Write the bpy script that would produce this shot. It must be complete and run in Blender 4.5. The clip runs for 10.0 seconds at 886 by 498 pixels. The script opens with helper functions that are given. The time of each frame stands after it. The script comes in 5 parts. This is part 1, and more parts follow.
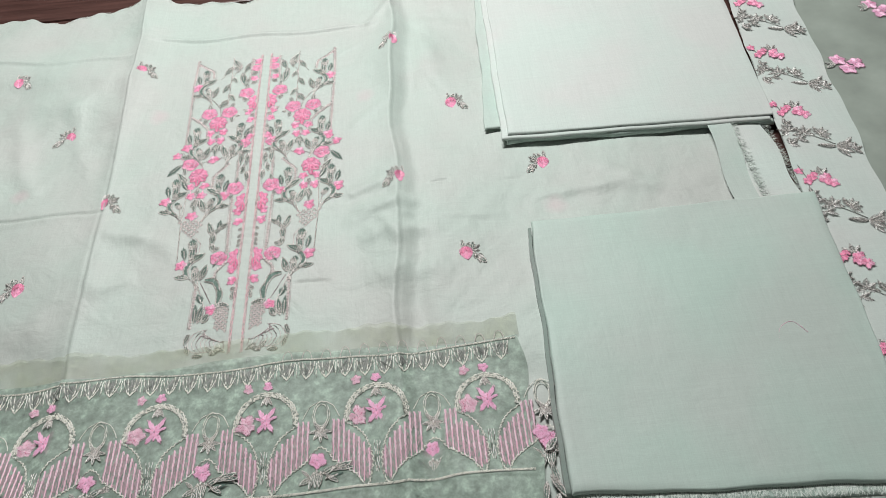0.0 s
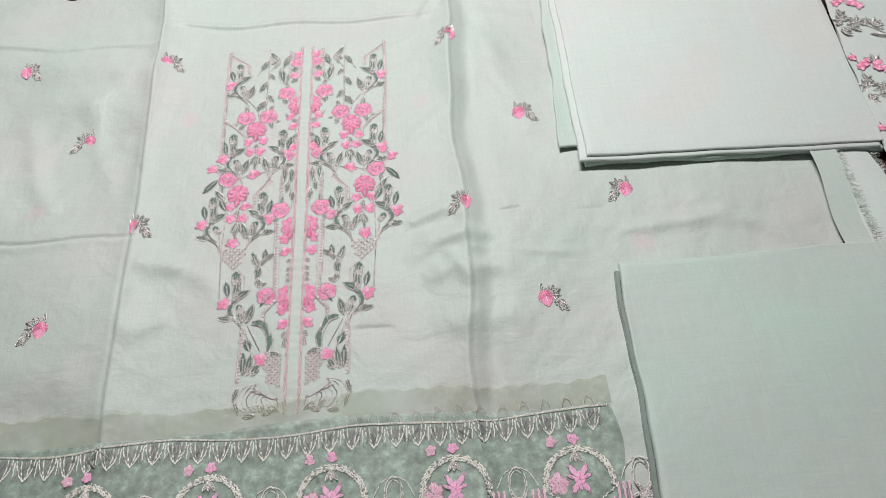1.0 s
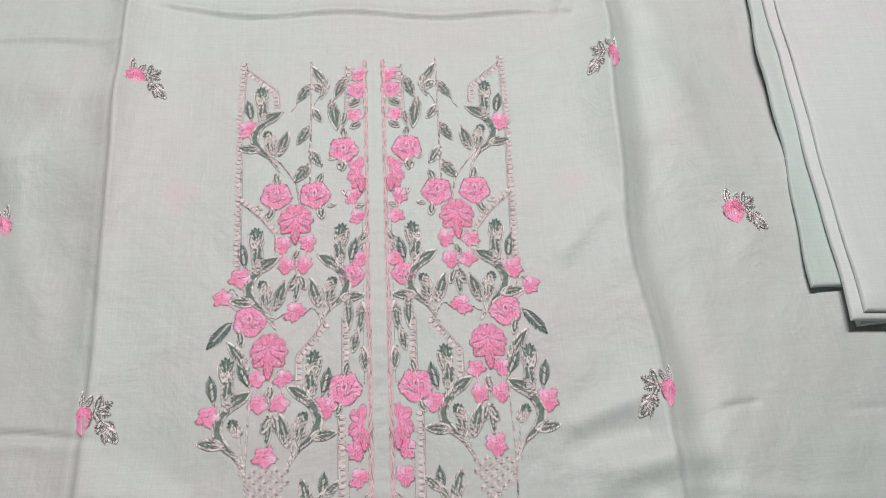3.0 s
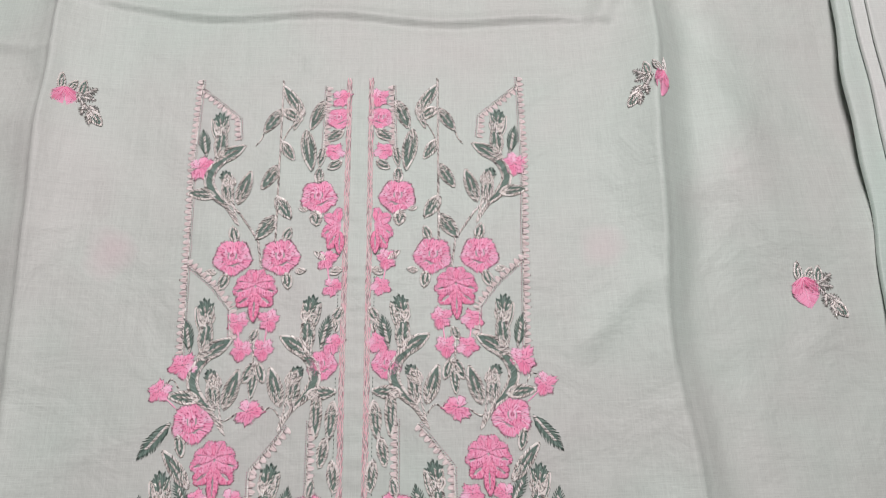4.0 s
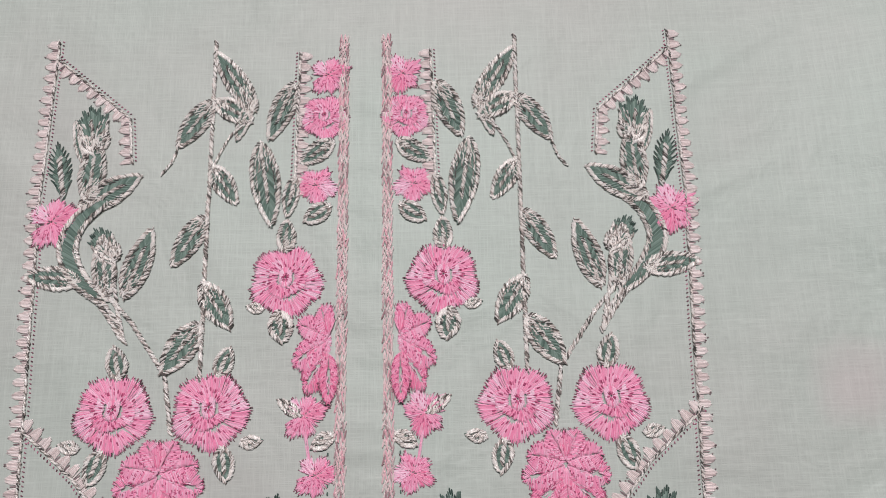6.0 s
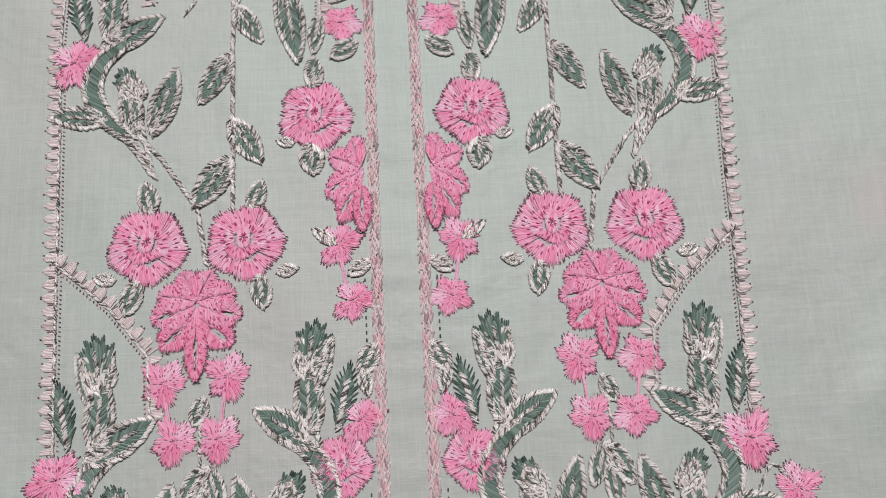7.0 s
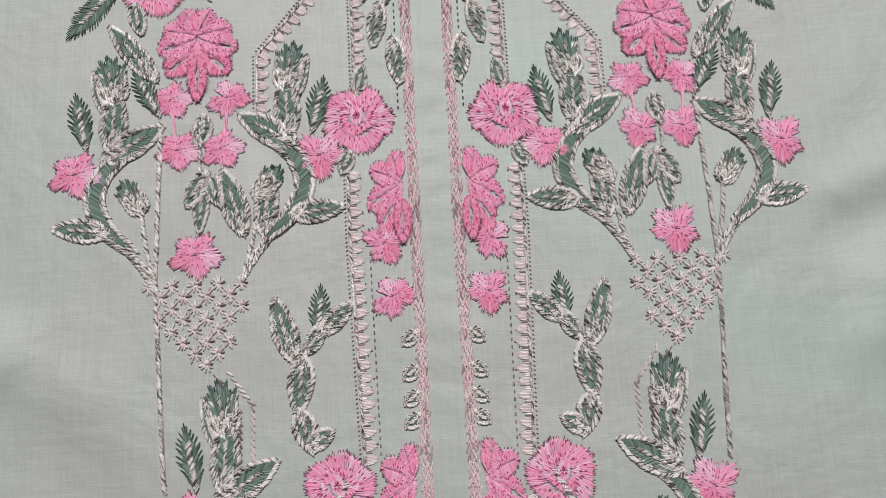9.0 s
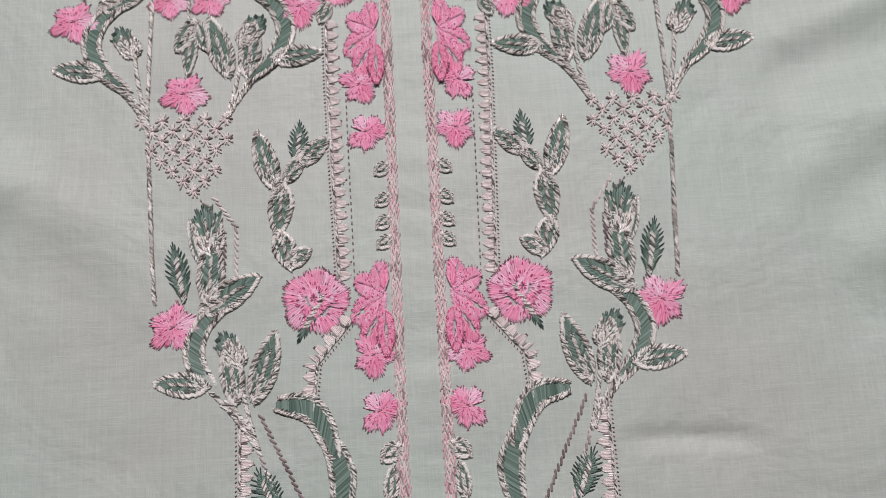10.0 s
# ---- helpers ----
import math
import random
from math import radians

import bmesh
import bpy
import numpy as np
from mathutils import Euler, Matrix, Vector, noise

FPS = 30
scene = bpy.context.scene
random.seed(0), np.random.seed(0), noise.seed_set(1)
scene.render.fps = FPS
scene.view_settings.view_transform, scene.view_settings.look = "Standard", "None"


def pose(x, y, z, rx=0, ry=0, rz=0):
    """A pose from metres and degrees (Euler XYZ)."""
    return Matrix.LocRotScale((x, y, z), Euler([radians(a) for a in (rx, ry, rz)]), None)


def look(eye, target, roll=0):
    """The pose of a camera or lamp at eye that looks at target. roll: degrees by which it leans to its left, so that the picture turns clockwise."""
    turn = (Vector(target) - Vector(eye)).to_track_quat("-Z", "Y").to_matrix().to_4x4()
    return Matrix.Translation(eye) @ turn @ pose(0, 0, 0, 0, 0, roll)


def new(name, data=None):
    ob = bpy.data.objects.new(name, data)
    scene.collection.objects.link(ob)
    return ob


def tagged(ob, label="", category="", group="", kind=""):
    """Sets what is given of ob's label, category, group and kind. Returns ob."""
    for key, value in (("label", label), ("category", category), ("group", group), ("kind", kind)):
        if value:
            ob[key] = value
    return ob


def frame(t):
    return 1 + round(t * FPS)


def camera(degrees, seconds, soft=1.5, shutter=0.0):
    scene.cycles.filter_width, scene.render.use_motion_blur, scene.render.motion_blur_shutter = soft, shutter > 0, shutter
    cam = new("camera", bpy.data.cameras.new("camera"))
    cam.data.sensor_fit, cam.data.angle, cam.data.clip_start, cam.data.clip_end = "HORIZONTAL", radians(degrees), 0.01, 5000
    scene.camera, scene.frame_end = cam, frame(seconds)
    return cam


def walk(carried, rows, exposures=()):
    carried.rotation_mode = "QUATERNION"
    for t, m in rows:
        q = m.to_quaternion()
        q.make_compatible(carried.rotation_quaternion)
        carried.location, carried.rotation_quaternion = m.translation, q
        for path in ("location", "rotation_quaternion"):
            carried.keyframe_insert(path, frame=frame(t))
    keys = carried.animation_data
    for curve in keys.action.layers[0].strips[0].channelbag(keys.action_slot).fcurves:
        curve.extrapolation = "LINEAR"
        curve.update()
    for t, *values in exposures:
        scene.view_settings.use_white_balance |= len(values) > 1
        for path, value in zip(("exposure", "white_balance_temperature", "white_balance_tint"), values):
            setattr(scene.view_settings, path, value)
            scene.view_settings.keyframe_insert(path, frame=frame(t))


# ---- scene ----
cam = camera(61.8, 10.0, soft=0.6)
PATH = [
    (0, (0.249, -0.991, 0.745), (0.249, 0.223, -0.844), -5.8),
    (0.5, (0.247, -0.93, 0.723), (0.219, 0.207, -0.922), -5.5),
    (1, (0.159, -0.828, 0.734), (0.179, 0.253, -0.949), -3.7),
    (1.5, (0.014, -0.722, 0.733), (0.094, 0.319, -0.973), -1.0),
    (2, (-0.029, -0.645, 0.689), (0.076, 0.322, -1.059), 1.4),
    (2.2, (-0.015, -0.591, 0.675), (0.099, 0.351, -1.085), 2.4),
    (3.3, (0.024, -0.362, 0.481), (0.136, 0.399, -1.365), 6.0),
    (3.5, (0.033, -0.336, 0.472), (0.127, 0.399, -1.386), 5.4),
    (4, (0.039, -0.285, 0.450), (0.102, 0.392, -1.431), 4.2),
    (4.5, (0.036, -0.239, 0.412), (0.074, 0.396, -1.484), 3.0),
    (5, (0.038, -0.206, 0.340), (0.08, 0.417, -1.560), 3.3),
    (5.2, (0.032, -0.189, 0.318), (0.072, 0.404, -1.592), 3.3),
    (6.3, (0.018, -0.134, 0.235), (0.078, 0.344, -1.706), 5.1),
    (6.5, (0.016, -0.145, 0.245), (0.087, 0.325, -1.698), 6.2),
    (7, (0.004, -0.185, 0.232), (0.078, 0.251, -1.719), 6.4),
    (7.5, (-0.006, -0.243, 0.218), (0.08, 0.23, -1.723), 6.8),
    (8, (-0.002, -0.282, 0.217), (0.096, 0.153, -1.733), 9.0),
    (8.5, (-0.009, -0.313, 0.221), (0.069, 0.076, -1.739), 8.0),
    (9, (-0.009, -0.376, 0.244), (0.059, -0.002, -1.719), 6.9),
    (9.5, (-0.007, -0.42, 0.244), (0.047, -0.033, -1.717), 4.6),
    (10, (0.0, -0.437, 0.252), (0.051, -0.053, -1.710), 4.2),
]
EXPOSURES = [(0, -0.10, 6420, 7), (0.5, -0.13, 6430, 9), (1.0, -0.19, 6450, 12), (1.5, -0.25, 6470, 14), (2.2, -0.37, 6500, 16), (3.3, -0.50, 6590, 18), (4.5, -0.62, 6600, 18), (6.5, -0.75, 6530, 15), (8.0, -0.69, 6480, 14), (9.0, -0.60, 6480, 14), (10, -0.57, 6520, 16)]
walk(cam, [(t, look(e, g, r)) for t, e, g, r in PATH], EXPOSURES)

# ---- light ----
world = bpy.data.worlds.new("world")
scene.world = world
world.use_nodes = True
world.node_tree.nodes["Background"].inputs[0].default_value = (0.9, 0.95, 1.0, 1)
world.node_tree.nodes["Background"].inputs[1].default_value = 0.05


def lamp(name, place, aim, size, watts, colour=(1, 1, 1)):
    data = bpy.data.lights.new(name, "AREA")
    data.shape, data.size, data.size_y, data.energy, data.color = "RECTANGLE", size[0], size[1], watts, colour
    ob = new(name, data)
    ob.matrix_world = look(place, aim)
    return ob


lamp("ceiling_lamp_light", (0.05, 0.50, 1.60), (0.08, -0.2, 0.0), (0.7, 0.2), 42.5, (1.0, 0.985, 0.97))


# ---- materials ----
def material(name):
    mat = bpy.data.materials.new(name)
    mat.use_nodes = True
    nt = mat.node_tree
    return mat, nt, nt.nodes["Principled BSDF"]


def node(nt, kind, **values):
    n = nt.nodes.new(kind)
    for key, value in values.items():
        n.inputs[key.replace("_", " ")].default_value = value
    return n


def ramp(nt, source, stops):
    r = nt.nodes.new("ShaderNodeValToRGB")
    while len(r.color_ramp.elements) < len(stops):
        r.color_ramp.elements.new(0.5)
    for e, (at, c) in zip(r.color_ramp.elements, stops):
        e.position, e.color = at, (*c, 1)
    nt.links.new(source, r.inputs[0])
    return r.outputs[0]


def cloth(name, base, sheen=0.2, weave=3000.0, alpha=1.0, spots=(), slub=0.05, soft_bump=1.0):
    """Plain-woven cloth: warp and weft threads, slubs, a faint broad drift between lilac-grey and mint. spots: (x, y,
    radius) where a printed motif of the layer below shows through.
    """
    mat, nt, bsdf = material(name)
    co = nt.nodes.new("ShaderNodeTexCoord")
    waves = []
    for sx, sy in ((weave, weave * 0.05), (weave * 0.05, weave)):
        mp = node(nt, "ShaderNodeMapping")
        mp.inputs["Scale"].default_value = (sx, sy, 50)
        nt.links.new(co.outputs["Object"], mp.inputs[0])
        nz = node(nt, "ShaderNodeTexNoise", Scale=1.0, Detail=1.0)
        nt.links.new(mp.outputs[0], nz.inputs["Vector"])
        waves.append(nz.outputs["Fac"])
    add = nt.nodes.new("ShaderNodeMath")
    add.operation = "MAXIMUM"
    nt.links.new(waves[0], add.inputs[0]), nt.links.new(waves[1], add.inputs[1])
    big = node(nt, "ShaderNodeTexNoise", Scale=7.0, Detail=4.0)
    nt.links.new(co.outputs["Object"], big.inputs["Vector"])
    streaks = []
    for sx, sy in ((900.0, 14.0), (14.0, 1100.0)):
        mp = node(nt, "ShaderNodeMapping")
        mp.inputs["Scale"].default_value = (sx, sy, 30)
        nt.links.new(co.outputs["Object"], mp.inputs[0])
        nz = node(nt, "ShaderNodeTexNoise", Scale=1.0, Detail=3.0, Roughness=0.65)
        nt.links.new(mp.outputs[0], nz.inputs["Vector"])
        streaks.append(ramp(nt, nz.outputs["Fac"], [(0.30, (1 - 0.7 * slub,) * 3), (0.50, (1.0,) * 3), (0.74, (1 + 0.8 * slub,) * 3)]))
    lo, hi = [c * (1 - slub) for c in base], [min(1, c * (1 + slub)) for c in base]
    fine = ramp(nt, add.outputs[0], [(0.38, lo), (0.68, hi)])
    drift = ramp(nt, big.outputs["Fac"], [(0.36, (1.0, 0.95, 0.965)), (0.62, (0.955, 1.0, 0.985))])
    mix = nt.nodes.new("ShaderNodeMix")
    mix.data_type, mix.blend_type = "RGBA", "MULTIPLY"
    mix.inputs[0].default_value = 1.0
    nt.links.new(fine, mix.inputs[6]), nt.links.new(drift, mix.inputs[7])
    colour = mix.outputs[2]
    for streak in streaks:
        mx = nt.nodes.new("ShaderNodeMix")
        mx.data_type, mx.blend_type = "RGBA", "MULTIPLY"
        mx.inputs[0].default_value = 1.0
        nt.links.new(colour, mx.inputs[6]), nt.links.new(streak, mx.inputs[7])
        colour = mx.outputs[2]
    for x, y, r in spots:
        dist = nt.nodes.new("ShaderNodeVectorMath")
        dist.operation = "DISTANCE"
        wob = node(nt, "ShaderNodeTexNoise", Scale=40.0, Detail=2.0)
        nt.links.new(co.outputs["Object"], wob.inputs["Vector"])
        dist.inputs[1].default_value = (x, y, 0)
        nt.links.new(co.outputs["Object"], dist.inputs[0])
        m1 = nt.nodes.new("ShaderNodeMath")
        m1.operation = "MULTIPLY_ADD"
        nt.links.new(wob.outputs["Fac"], m1.inputs[0])
        m1.inputs[1].default_value = r * 0.9
        nt.links.new(dist.outputs["Value"], m1.inputs[2])
        fac = nt.nodes.new("ShaderNodeMapRange")
        fac.inputs["From Min"].default_value, fac.inputs["From Max"].default_value = r * 0.7, r * 1.5
        fac.inputs["To Min"].default_value, fac.inputs["To Max"].default_value = 0.28, 0.0
        nt.links.new(m1.outputs[0], fac.inputs[0])
        mx = nt.nodes.new("ShaderNodeMix")
        mx.data_type = "RGBA"
        nt.links.new(fac.outputs[0], mx.inputs[0])
        nt.links.new(colour, mx.inputs[6])
        mx.inputs[7].default_value = (0.72, 0.42, 0.50, 1)
        colour = mx.outputs[2]
    nt.links.new(colour, bsdf.inputs["Base Color"])
    bsdf.inputs["Roughness"].default_value = 0.57
    bsdf.inputs["Specular IOR Level"].default_value = 0.5
    bsdf.inputs["Sheen Weight"].default_value = sheen
    bsdf.inputs["Alpha"].default_value = alpha
    b1 = node(nt, "ShaderNodeBump", Strength=0.35, Distance=0.0002)
    nt.links.new(add.outputs[0], b1.inputs["Height"])
    mid = node(nt, "ShaderNodeTexNoise", Scale=26.0, Detail=4.0, Distortion=0.35)
    nt.links.new(co.outputs["Object"], mid.inputs["Vector"])
    b2 = node(nt, "ShaderNodeBump", Strength=soft_bump * 0.8, Distance=0.0036)
    nt.links.new(mid.outputs["Fac"], b2.inputs["Height"]), nt.links.new(b1.outputs[0], b2.inputs["Normal"])
    nt.links.new(b2.outputs[0], bsdf.inputs["Normal"])
    return mat


def thread(name, stops, metal=0.0, rough=0.45, spec=0.5):
    """Embroidery thread: each stitch takes its own tone."""
    mat, nt, bsdf = material(name)
    geo = nt.nodes.new("ShaderNodeNewGeometry")
    nt.links.new(ramp(nt, geo.outputs["Random Per Island"], stops), bsdf.inputs["Base Color"])
    bsdf.inputs["Roughness"].default_value = rough
    bsdf.inputs["Metallic"].default_value = metal
    bsdf.inputs["Specular IOR Level"].default_value = spec
    return mat


MINT = cloth("mint_cotton", (0.505, 0.552, 0.515), spots=[(-0.155, -0.125, 0.018), (0.155, -0.125, 0.018), (-0.33, -0.26, 0.016), (0.25, -0.07, 0.016), (0.40, -0.37, 0.018), (-0.36, -0.41, 0.018)])
MINT_PLAIN = cloth("mint_cambric", (0.495, 0.588, 0.538), soft_bump=0.4)
WHITE_COTTON = cloth("pale_cotton", (0.60, 0.645, 0.615), soft_bump=0.35)
PINK = thread("pink_thread", [(0.0, (0.93, 0.30, 0.50)), (0.5, (0.96, 0.42, 0.61)), (1.0, (0.98, 0.58, 0.74))], rough=0.34)
LIGHT_PINK = thread("light_pink_thread", [(0.0, (0.95, 0.46, 0.65)), (0.5, (0.97, 0.60, 0.76)), (1.0, (0.98, 0.74, 0.85))], rough=0.34)
ROSE = thread("deep_pink_thread", [(0.0, (0.88, 0.23, 0.41)), (0.5, (0.94, 0.34, 0.53)), (1.0, (0.97, 0.50, 0.66))], rough=0.34)
WINE = thread("wine_thread", [(0.0, (0.42, 0.07, 0.17)), (0.6, (0.64, 0.13, 0.28)), (1.0, (0.82, 0.24, 0.42))], rough=0.5)
PRICK = thread("dark_wine_thread", [(0.0, (0.12, 0.05, 0.07)), (0.6, (0.34, 0.13, 0.19)), (1.0, (0.62, 0.25, 0.36))], rough=0.7)
RIM = thread("rim_pink_thread", [(0.0, (0.80, 0.22, 0.40)), (1.0, (0.90, 0.32, 0.50))], rough=0.4)
BLUSH = thread("pale_pink_thread", [(0.0, (0.93, 0.45, 0.62)), (1.0, (0.98, 0.70, 0.80))], rough=0.4)
GREY = thread("dull_grey_thread", [(0.0, (0.12, 0.12, 0.115)), (0.5, (0.24, 0.235, 0.22)), (0.8, (0.42, 0.41, 0.39)), (1.0, (0.80, 0.78, 0.75))], metal=0.1, rough=0.35)
TEAL = thread("grey_green_thread", [(0.0, (0.085, 0.14, 0.118)), (0.55, (0.155, 0.235, 0.20)), (1.0, (0.27, 0.36, 0.32))], rough=0.5)
TEAL_TIP = thread("dark_green_thread", [(0.0, (0.035, 0.065, 0.055)), (1.0, (0.12, 0.18, 0.155))], rough=0.6)
# whitest tones paint sparkle, darkest ones the shaded gaps between silver strands
SILVER = thread("silver_thread", [(0.0, (0.80, 0.73, 0.70)), (0.30, (0.97, 0.93, 0.90)), (0.62, (0.98, 0.96, 0.94)), (0.68, (0.58, 0.51, 0.48)), (0.82, (0.32, 0.28, 0.26)), (0.92, (0.10, 0.095, 0.09))], metal=0.15, rough=0.30, spec=0.8)
TWIST = thread("twisted_silver_thread", [(0.0, (0.82, 0.75, 0.72)), (0.6, (0.96, 0.91, 0.88)), (0.85, (0.42, 0.38, 0.36))], metal=0.15, rough=0.32, spec=0.8)
ROSE_SILVER = thread("pinkish_silver_thread", [(0.0, (0.66, 0.56, 0.55)), (0.7, (0.88, 0.77, 0.76)), (0.95, (0.44, 0.36, 0.36))], metal=0.1, rough=0.4)
BRAID = thread("pale_pinkish_silver_thread", [(0.0, (0.72, 0.61, 0.60)), (0.5, (0.90, 0.79, 0.78)), (0.9, (0.95, 0.87, 0.86)), (1.0, (0.55, 0.45, 0.45))], metal=0.1, rough=0.4)
# real dark stitches, and painted shade in the gaps between pale ones
SHADOW = thread("dark_thread_and_gap_shade", [(0.0, (0.18, 0.12, 0.13)), (1.0, (0.36, 0.28, 0.29))], rough=0.7)


# ---- the lie of the shirt cloth ----
# creases: x0, y0, x1, y1, height, half width
LONG_CREASES = [
    (-0.62, 0.056, -0.18, 0.021, 0.0030, 0.004), (-0.22, 0.062, 0.21, 0.045, 0.0028, 0.0045), (-0.22, 0.056, 0.21, 0.039, -0.0016, 0.0035),
    (-0.45, -0.300, -0.185, -0.310, -0.0042, 0.0026), (-0.45, -0.306, -0.19, -0.316, 0.0016, 0.006), (0.18, -0.366, 0.34, -0.375, 0.0015, 0.006),
    (0.058, -0.455, 0.108, -0.461, -0.0022, 0.0024), (0.235, -0.313, 0.27, -0.312, -0.0022, 0.0022), (0.33, -0.318, 0.37, -0.320, -0.0016, 0.0022),
    (-0.20, -0.33, -0.08, -0.39, 0.0022, 0.013), (0.12, -0.375, 0.20, -0.345, 0.0025, 0.010), (0.115, -0.335, 0.20, -0.325, -0.0025, 0.012)]
SOFT_CREASES = [
    (0.13, -0.43, 0.22, -0.37, -0.002, 0.012), (-0.24, -0.02, -0.36, -0.19, 0.0020, 0.014), (-0.215, -0.12, -0.33, -0.28, 0.0020, 0.012),
    (-0.20, -0.36, -0.26, -0.52, 0.0016, 0.012), (0.10, -0.03, 0.16, 0.005, 0.0008, 0.003), (0.105, -0.065, 0.15, -0.05, 0.0006, 0.003),
    (0.13, -0.352, 0.24, -0.34, 0.0042, 0.012), (0.14, -0.40, 0.25, -0.385, 0.0045, 0.013), (0.12, -0.325, 0.19, -0.300, 0.0030, 0.009),
    (0.15, -0.465, 0.26, -0.45, 0.003, 0.016), (0.17, -0.36, 0.195, -0.42, 0.0030, 0.008), (-0.13, -0.36, -0.20, -0.345, 0.0035, 0.012)]
SHORT_CREASES = [
    (-0.14, -0.42, -0.20, -0.44, 0.003, 0.014), (0.13, -0.20, 0.19, -0.14, 0.0022, 0.010), (-0.30, -0.05, -0.24, -0.26, 0.004, 0.016),
    (-0.38, -0.10, -0.31, -0.27, 0.0035, 0.014), (0.24, 0.02, 0.30, -0.22, 0.0035, 0.018), (0.36, -0.36, 0.52, -0.335, 0.0025, 0.010),
    (0.45, -0.30, 0.60, -0.40, 0.0025, 0.010), (0.16, 0.03, 0.21, 0.11, 0.004, 0.008), (0.21, 0.05, 0.33, 0.03, 0.002, 0.010),
    (0.30, -0.34, 0.60, -0.36, 0.0014, 0.010)]


def lie(x, y):
    """Height of the shirt cloth over the table."""
    x, y = np.asarray(x, float), np.asarray(y, float)
    z = 0.0006 * np.sin(9 * x + 5 * y + 0.4) + 0.0005 * np.sin(17 * x - 11 * y + 1.2) + 0.0003 * np.sin(31 * x + 23 * y)
    out = (1 - np.exp(-(np.maximum(0, np.abs(x) - 0.12) / 0.08) ** 2)) * (1 - 0.75 / (1 + np.exp(-(x - 0.36) / 0.03)))
    z = z + out * (0.0048 * np.sin(14 * x + 19 * y + 0.8 * np.sin(9 * y)) + 0.0034 * np.sin(27 * x - 16 * y + 2 + np.sin(13 * x)) + 0.0013 * np.sin(48 * x + 37 * y + 5 * np.sin(11 * y) + 4 * np.sin(9 * x)) * (0.5 + 0.5 * np.sin(13 * y - 7 * x)))
    z = z + 0.00016 * np.sin(2 * np.pi * y / 0.011 + 3 * np.sin(40 * y) + 60 * x) * np.exp(-(x / 0.012) ** 2)
    z = z + 0.0003 * np.sin(85 * x + 20 * np.sin(7 * y)) * np.sin(33 * y + 9 * np.sin(12 * x))
    tall = 0.0085 + 0.0105 / (1 + np.exp(-(y + 0.16) / 0.07))
    sway = 0.0025 * np.sin(y * 17 + 1.0) + 0.0012 * np.sin(y * 41)
    for at, side, sharp in ((-0.2075 - 0.0246 * y + 0.4 * sway, -1, 0.6), (0.199 + 0.0169 * y + 1.6 * sway, 1, 0.3)):
        d = (x - at) * side
        z = z + tall * np.where(d > 0, 0.7 * np.exp(-np.abs(d) / 0.012) + 0.3 * np.exp(-np.abs(d) / 0.05), np.exp(-np.abs(d) / 0.030))
        z = z - (0.0060 * np.exp(-((d - 0.026) / 0.015) ** 2) * (sharp < 0.5))
        z = z + sharp * (0.0012 * np.exp(-np.abs(d) / 0.003) - 0.0026 * np.exp(-((d - 0.005) / 0.0028) ** 2))
    for x0, y0, x1, y1, h, w in LONG_CREASES + SOFT_CREASES + SHORT_CREASES:
        ux, uy = x1 - x0, y1 - y0
        n = math.hypot(ux, uy)
        s = ((x - x0) * ux + (y - y0) * uy) / n
        d = ((x - x0) * uy - (y - y0) * ux) / n + 0.003 * np.sin(s * 40)
        end = np.clip(s / (0.2 * n), 0, 1) * np.clip((n - s) / (0.2 * n), 0, 1)
        z = z + h * end * np.exp(-(d / w) ** 2)
    return 0.0006 + 0.0015 * np.logaddexp(0, (z + 0.0045) / 0.0015)


GRID = 0.002
HEIGHTS = lie(*np.meshgrid(np.arange(-0.76, 0.80, GRID), np.arange(-0.90, 0.30, GRID))).tolist()


def zat(x, y):
    """Height of the shirt cloth at one place, from a fine grid."""
    u, v = min(max((x + 0.76) / GRID, 0), len(HEIGHTS[0]) - 2.001), min(max((y + 0.90) / GRID, 0), len(HEIGHTS) - 2.001)
    i, j = int(u), int(v)
    u, v = u - i, v - j
    a, b = HEIGHTS[j], HEIGHTS[j + 1]
    return (a[i] * (1 - u) + a[i + 1] * u) * (1 - v) + (b[i] * (1 - u) + b[i + 1] * u) * v


# ---- builders ----
def mesh_of(name, verts, faces, mat, smooth=False, mats=None, index=None):
    me = bpy.data.meshes.new(name)
    me.from_pydata(verts, [], faces)
    for m in mats or [mat]:
        me.materials.append(m)
    if index:
        me.polygons.foreach_set("material_index", index)
    if smooth:
        me.polygons.foreach_set("use_smooth", [True] * len(me.polygons))
    me.update()
    return me


def piece(name, me, parent, m=None, label=""):
    ob = new(name, me)
    ob.parent = parent
    if m is not None:
        ob.matrix_basis = m
    if label:
        ob["label"] = label
    return ob


def part(name, bm, mat, parent, label=""):
    me = bpy.data.meshes.new(name)
    bm.to_mesh(me)
    bm.free()
    me.materials.append(mat)
    return piece(name, me, parent, None, label)


def thing(name, label, category, group="", kind=""):
    return tagged(new(name), label, category, group, kind)


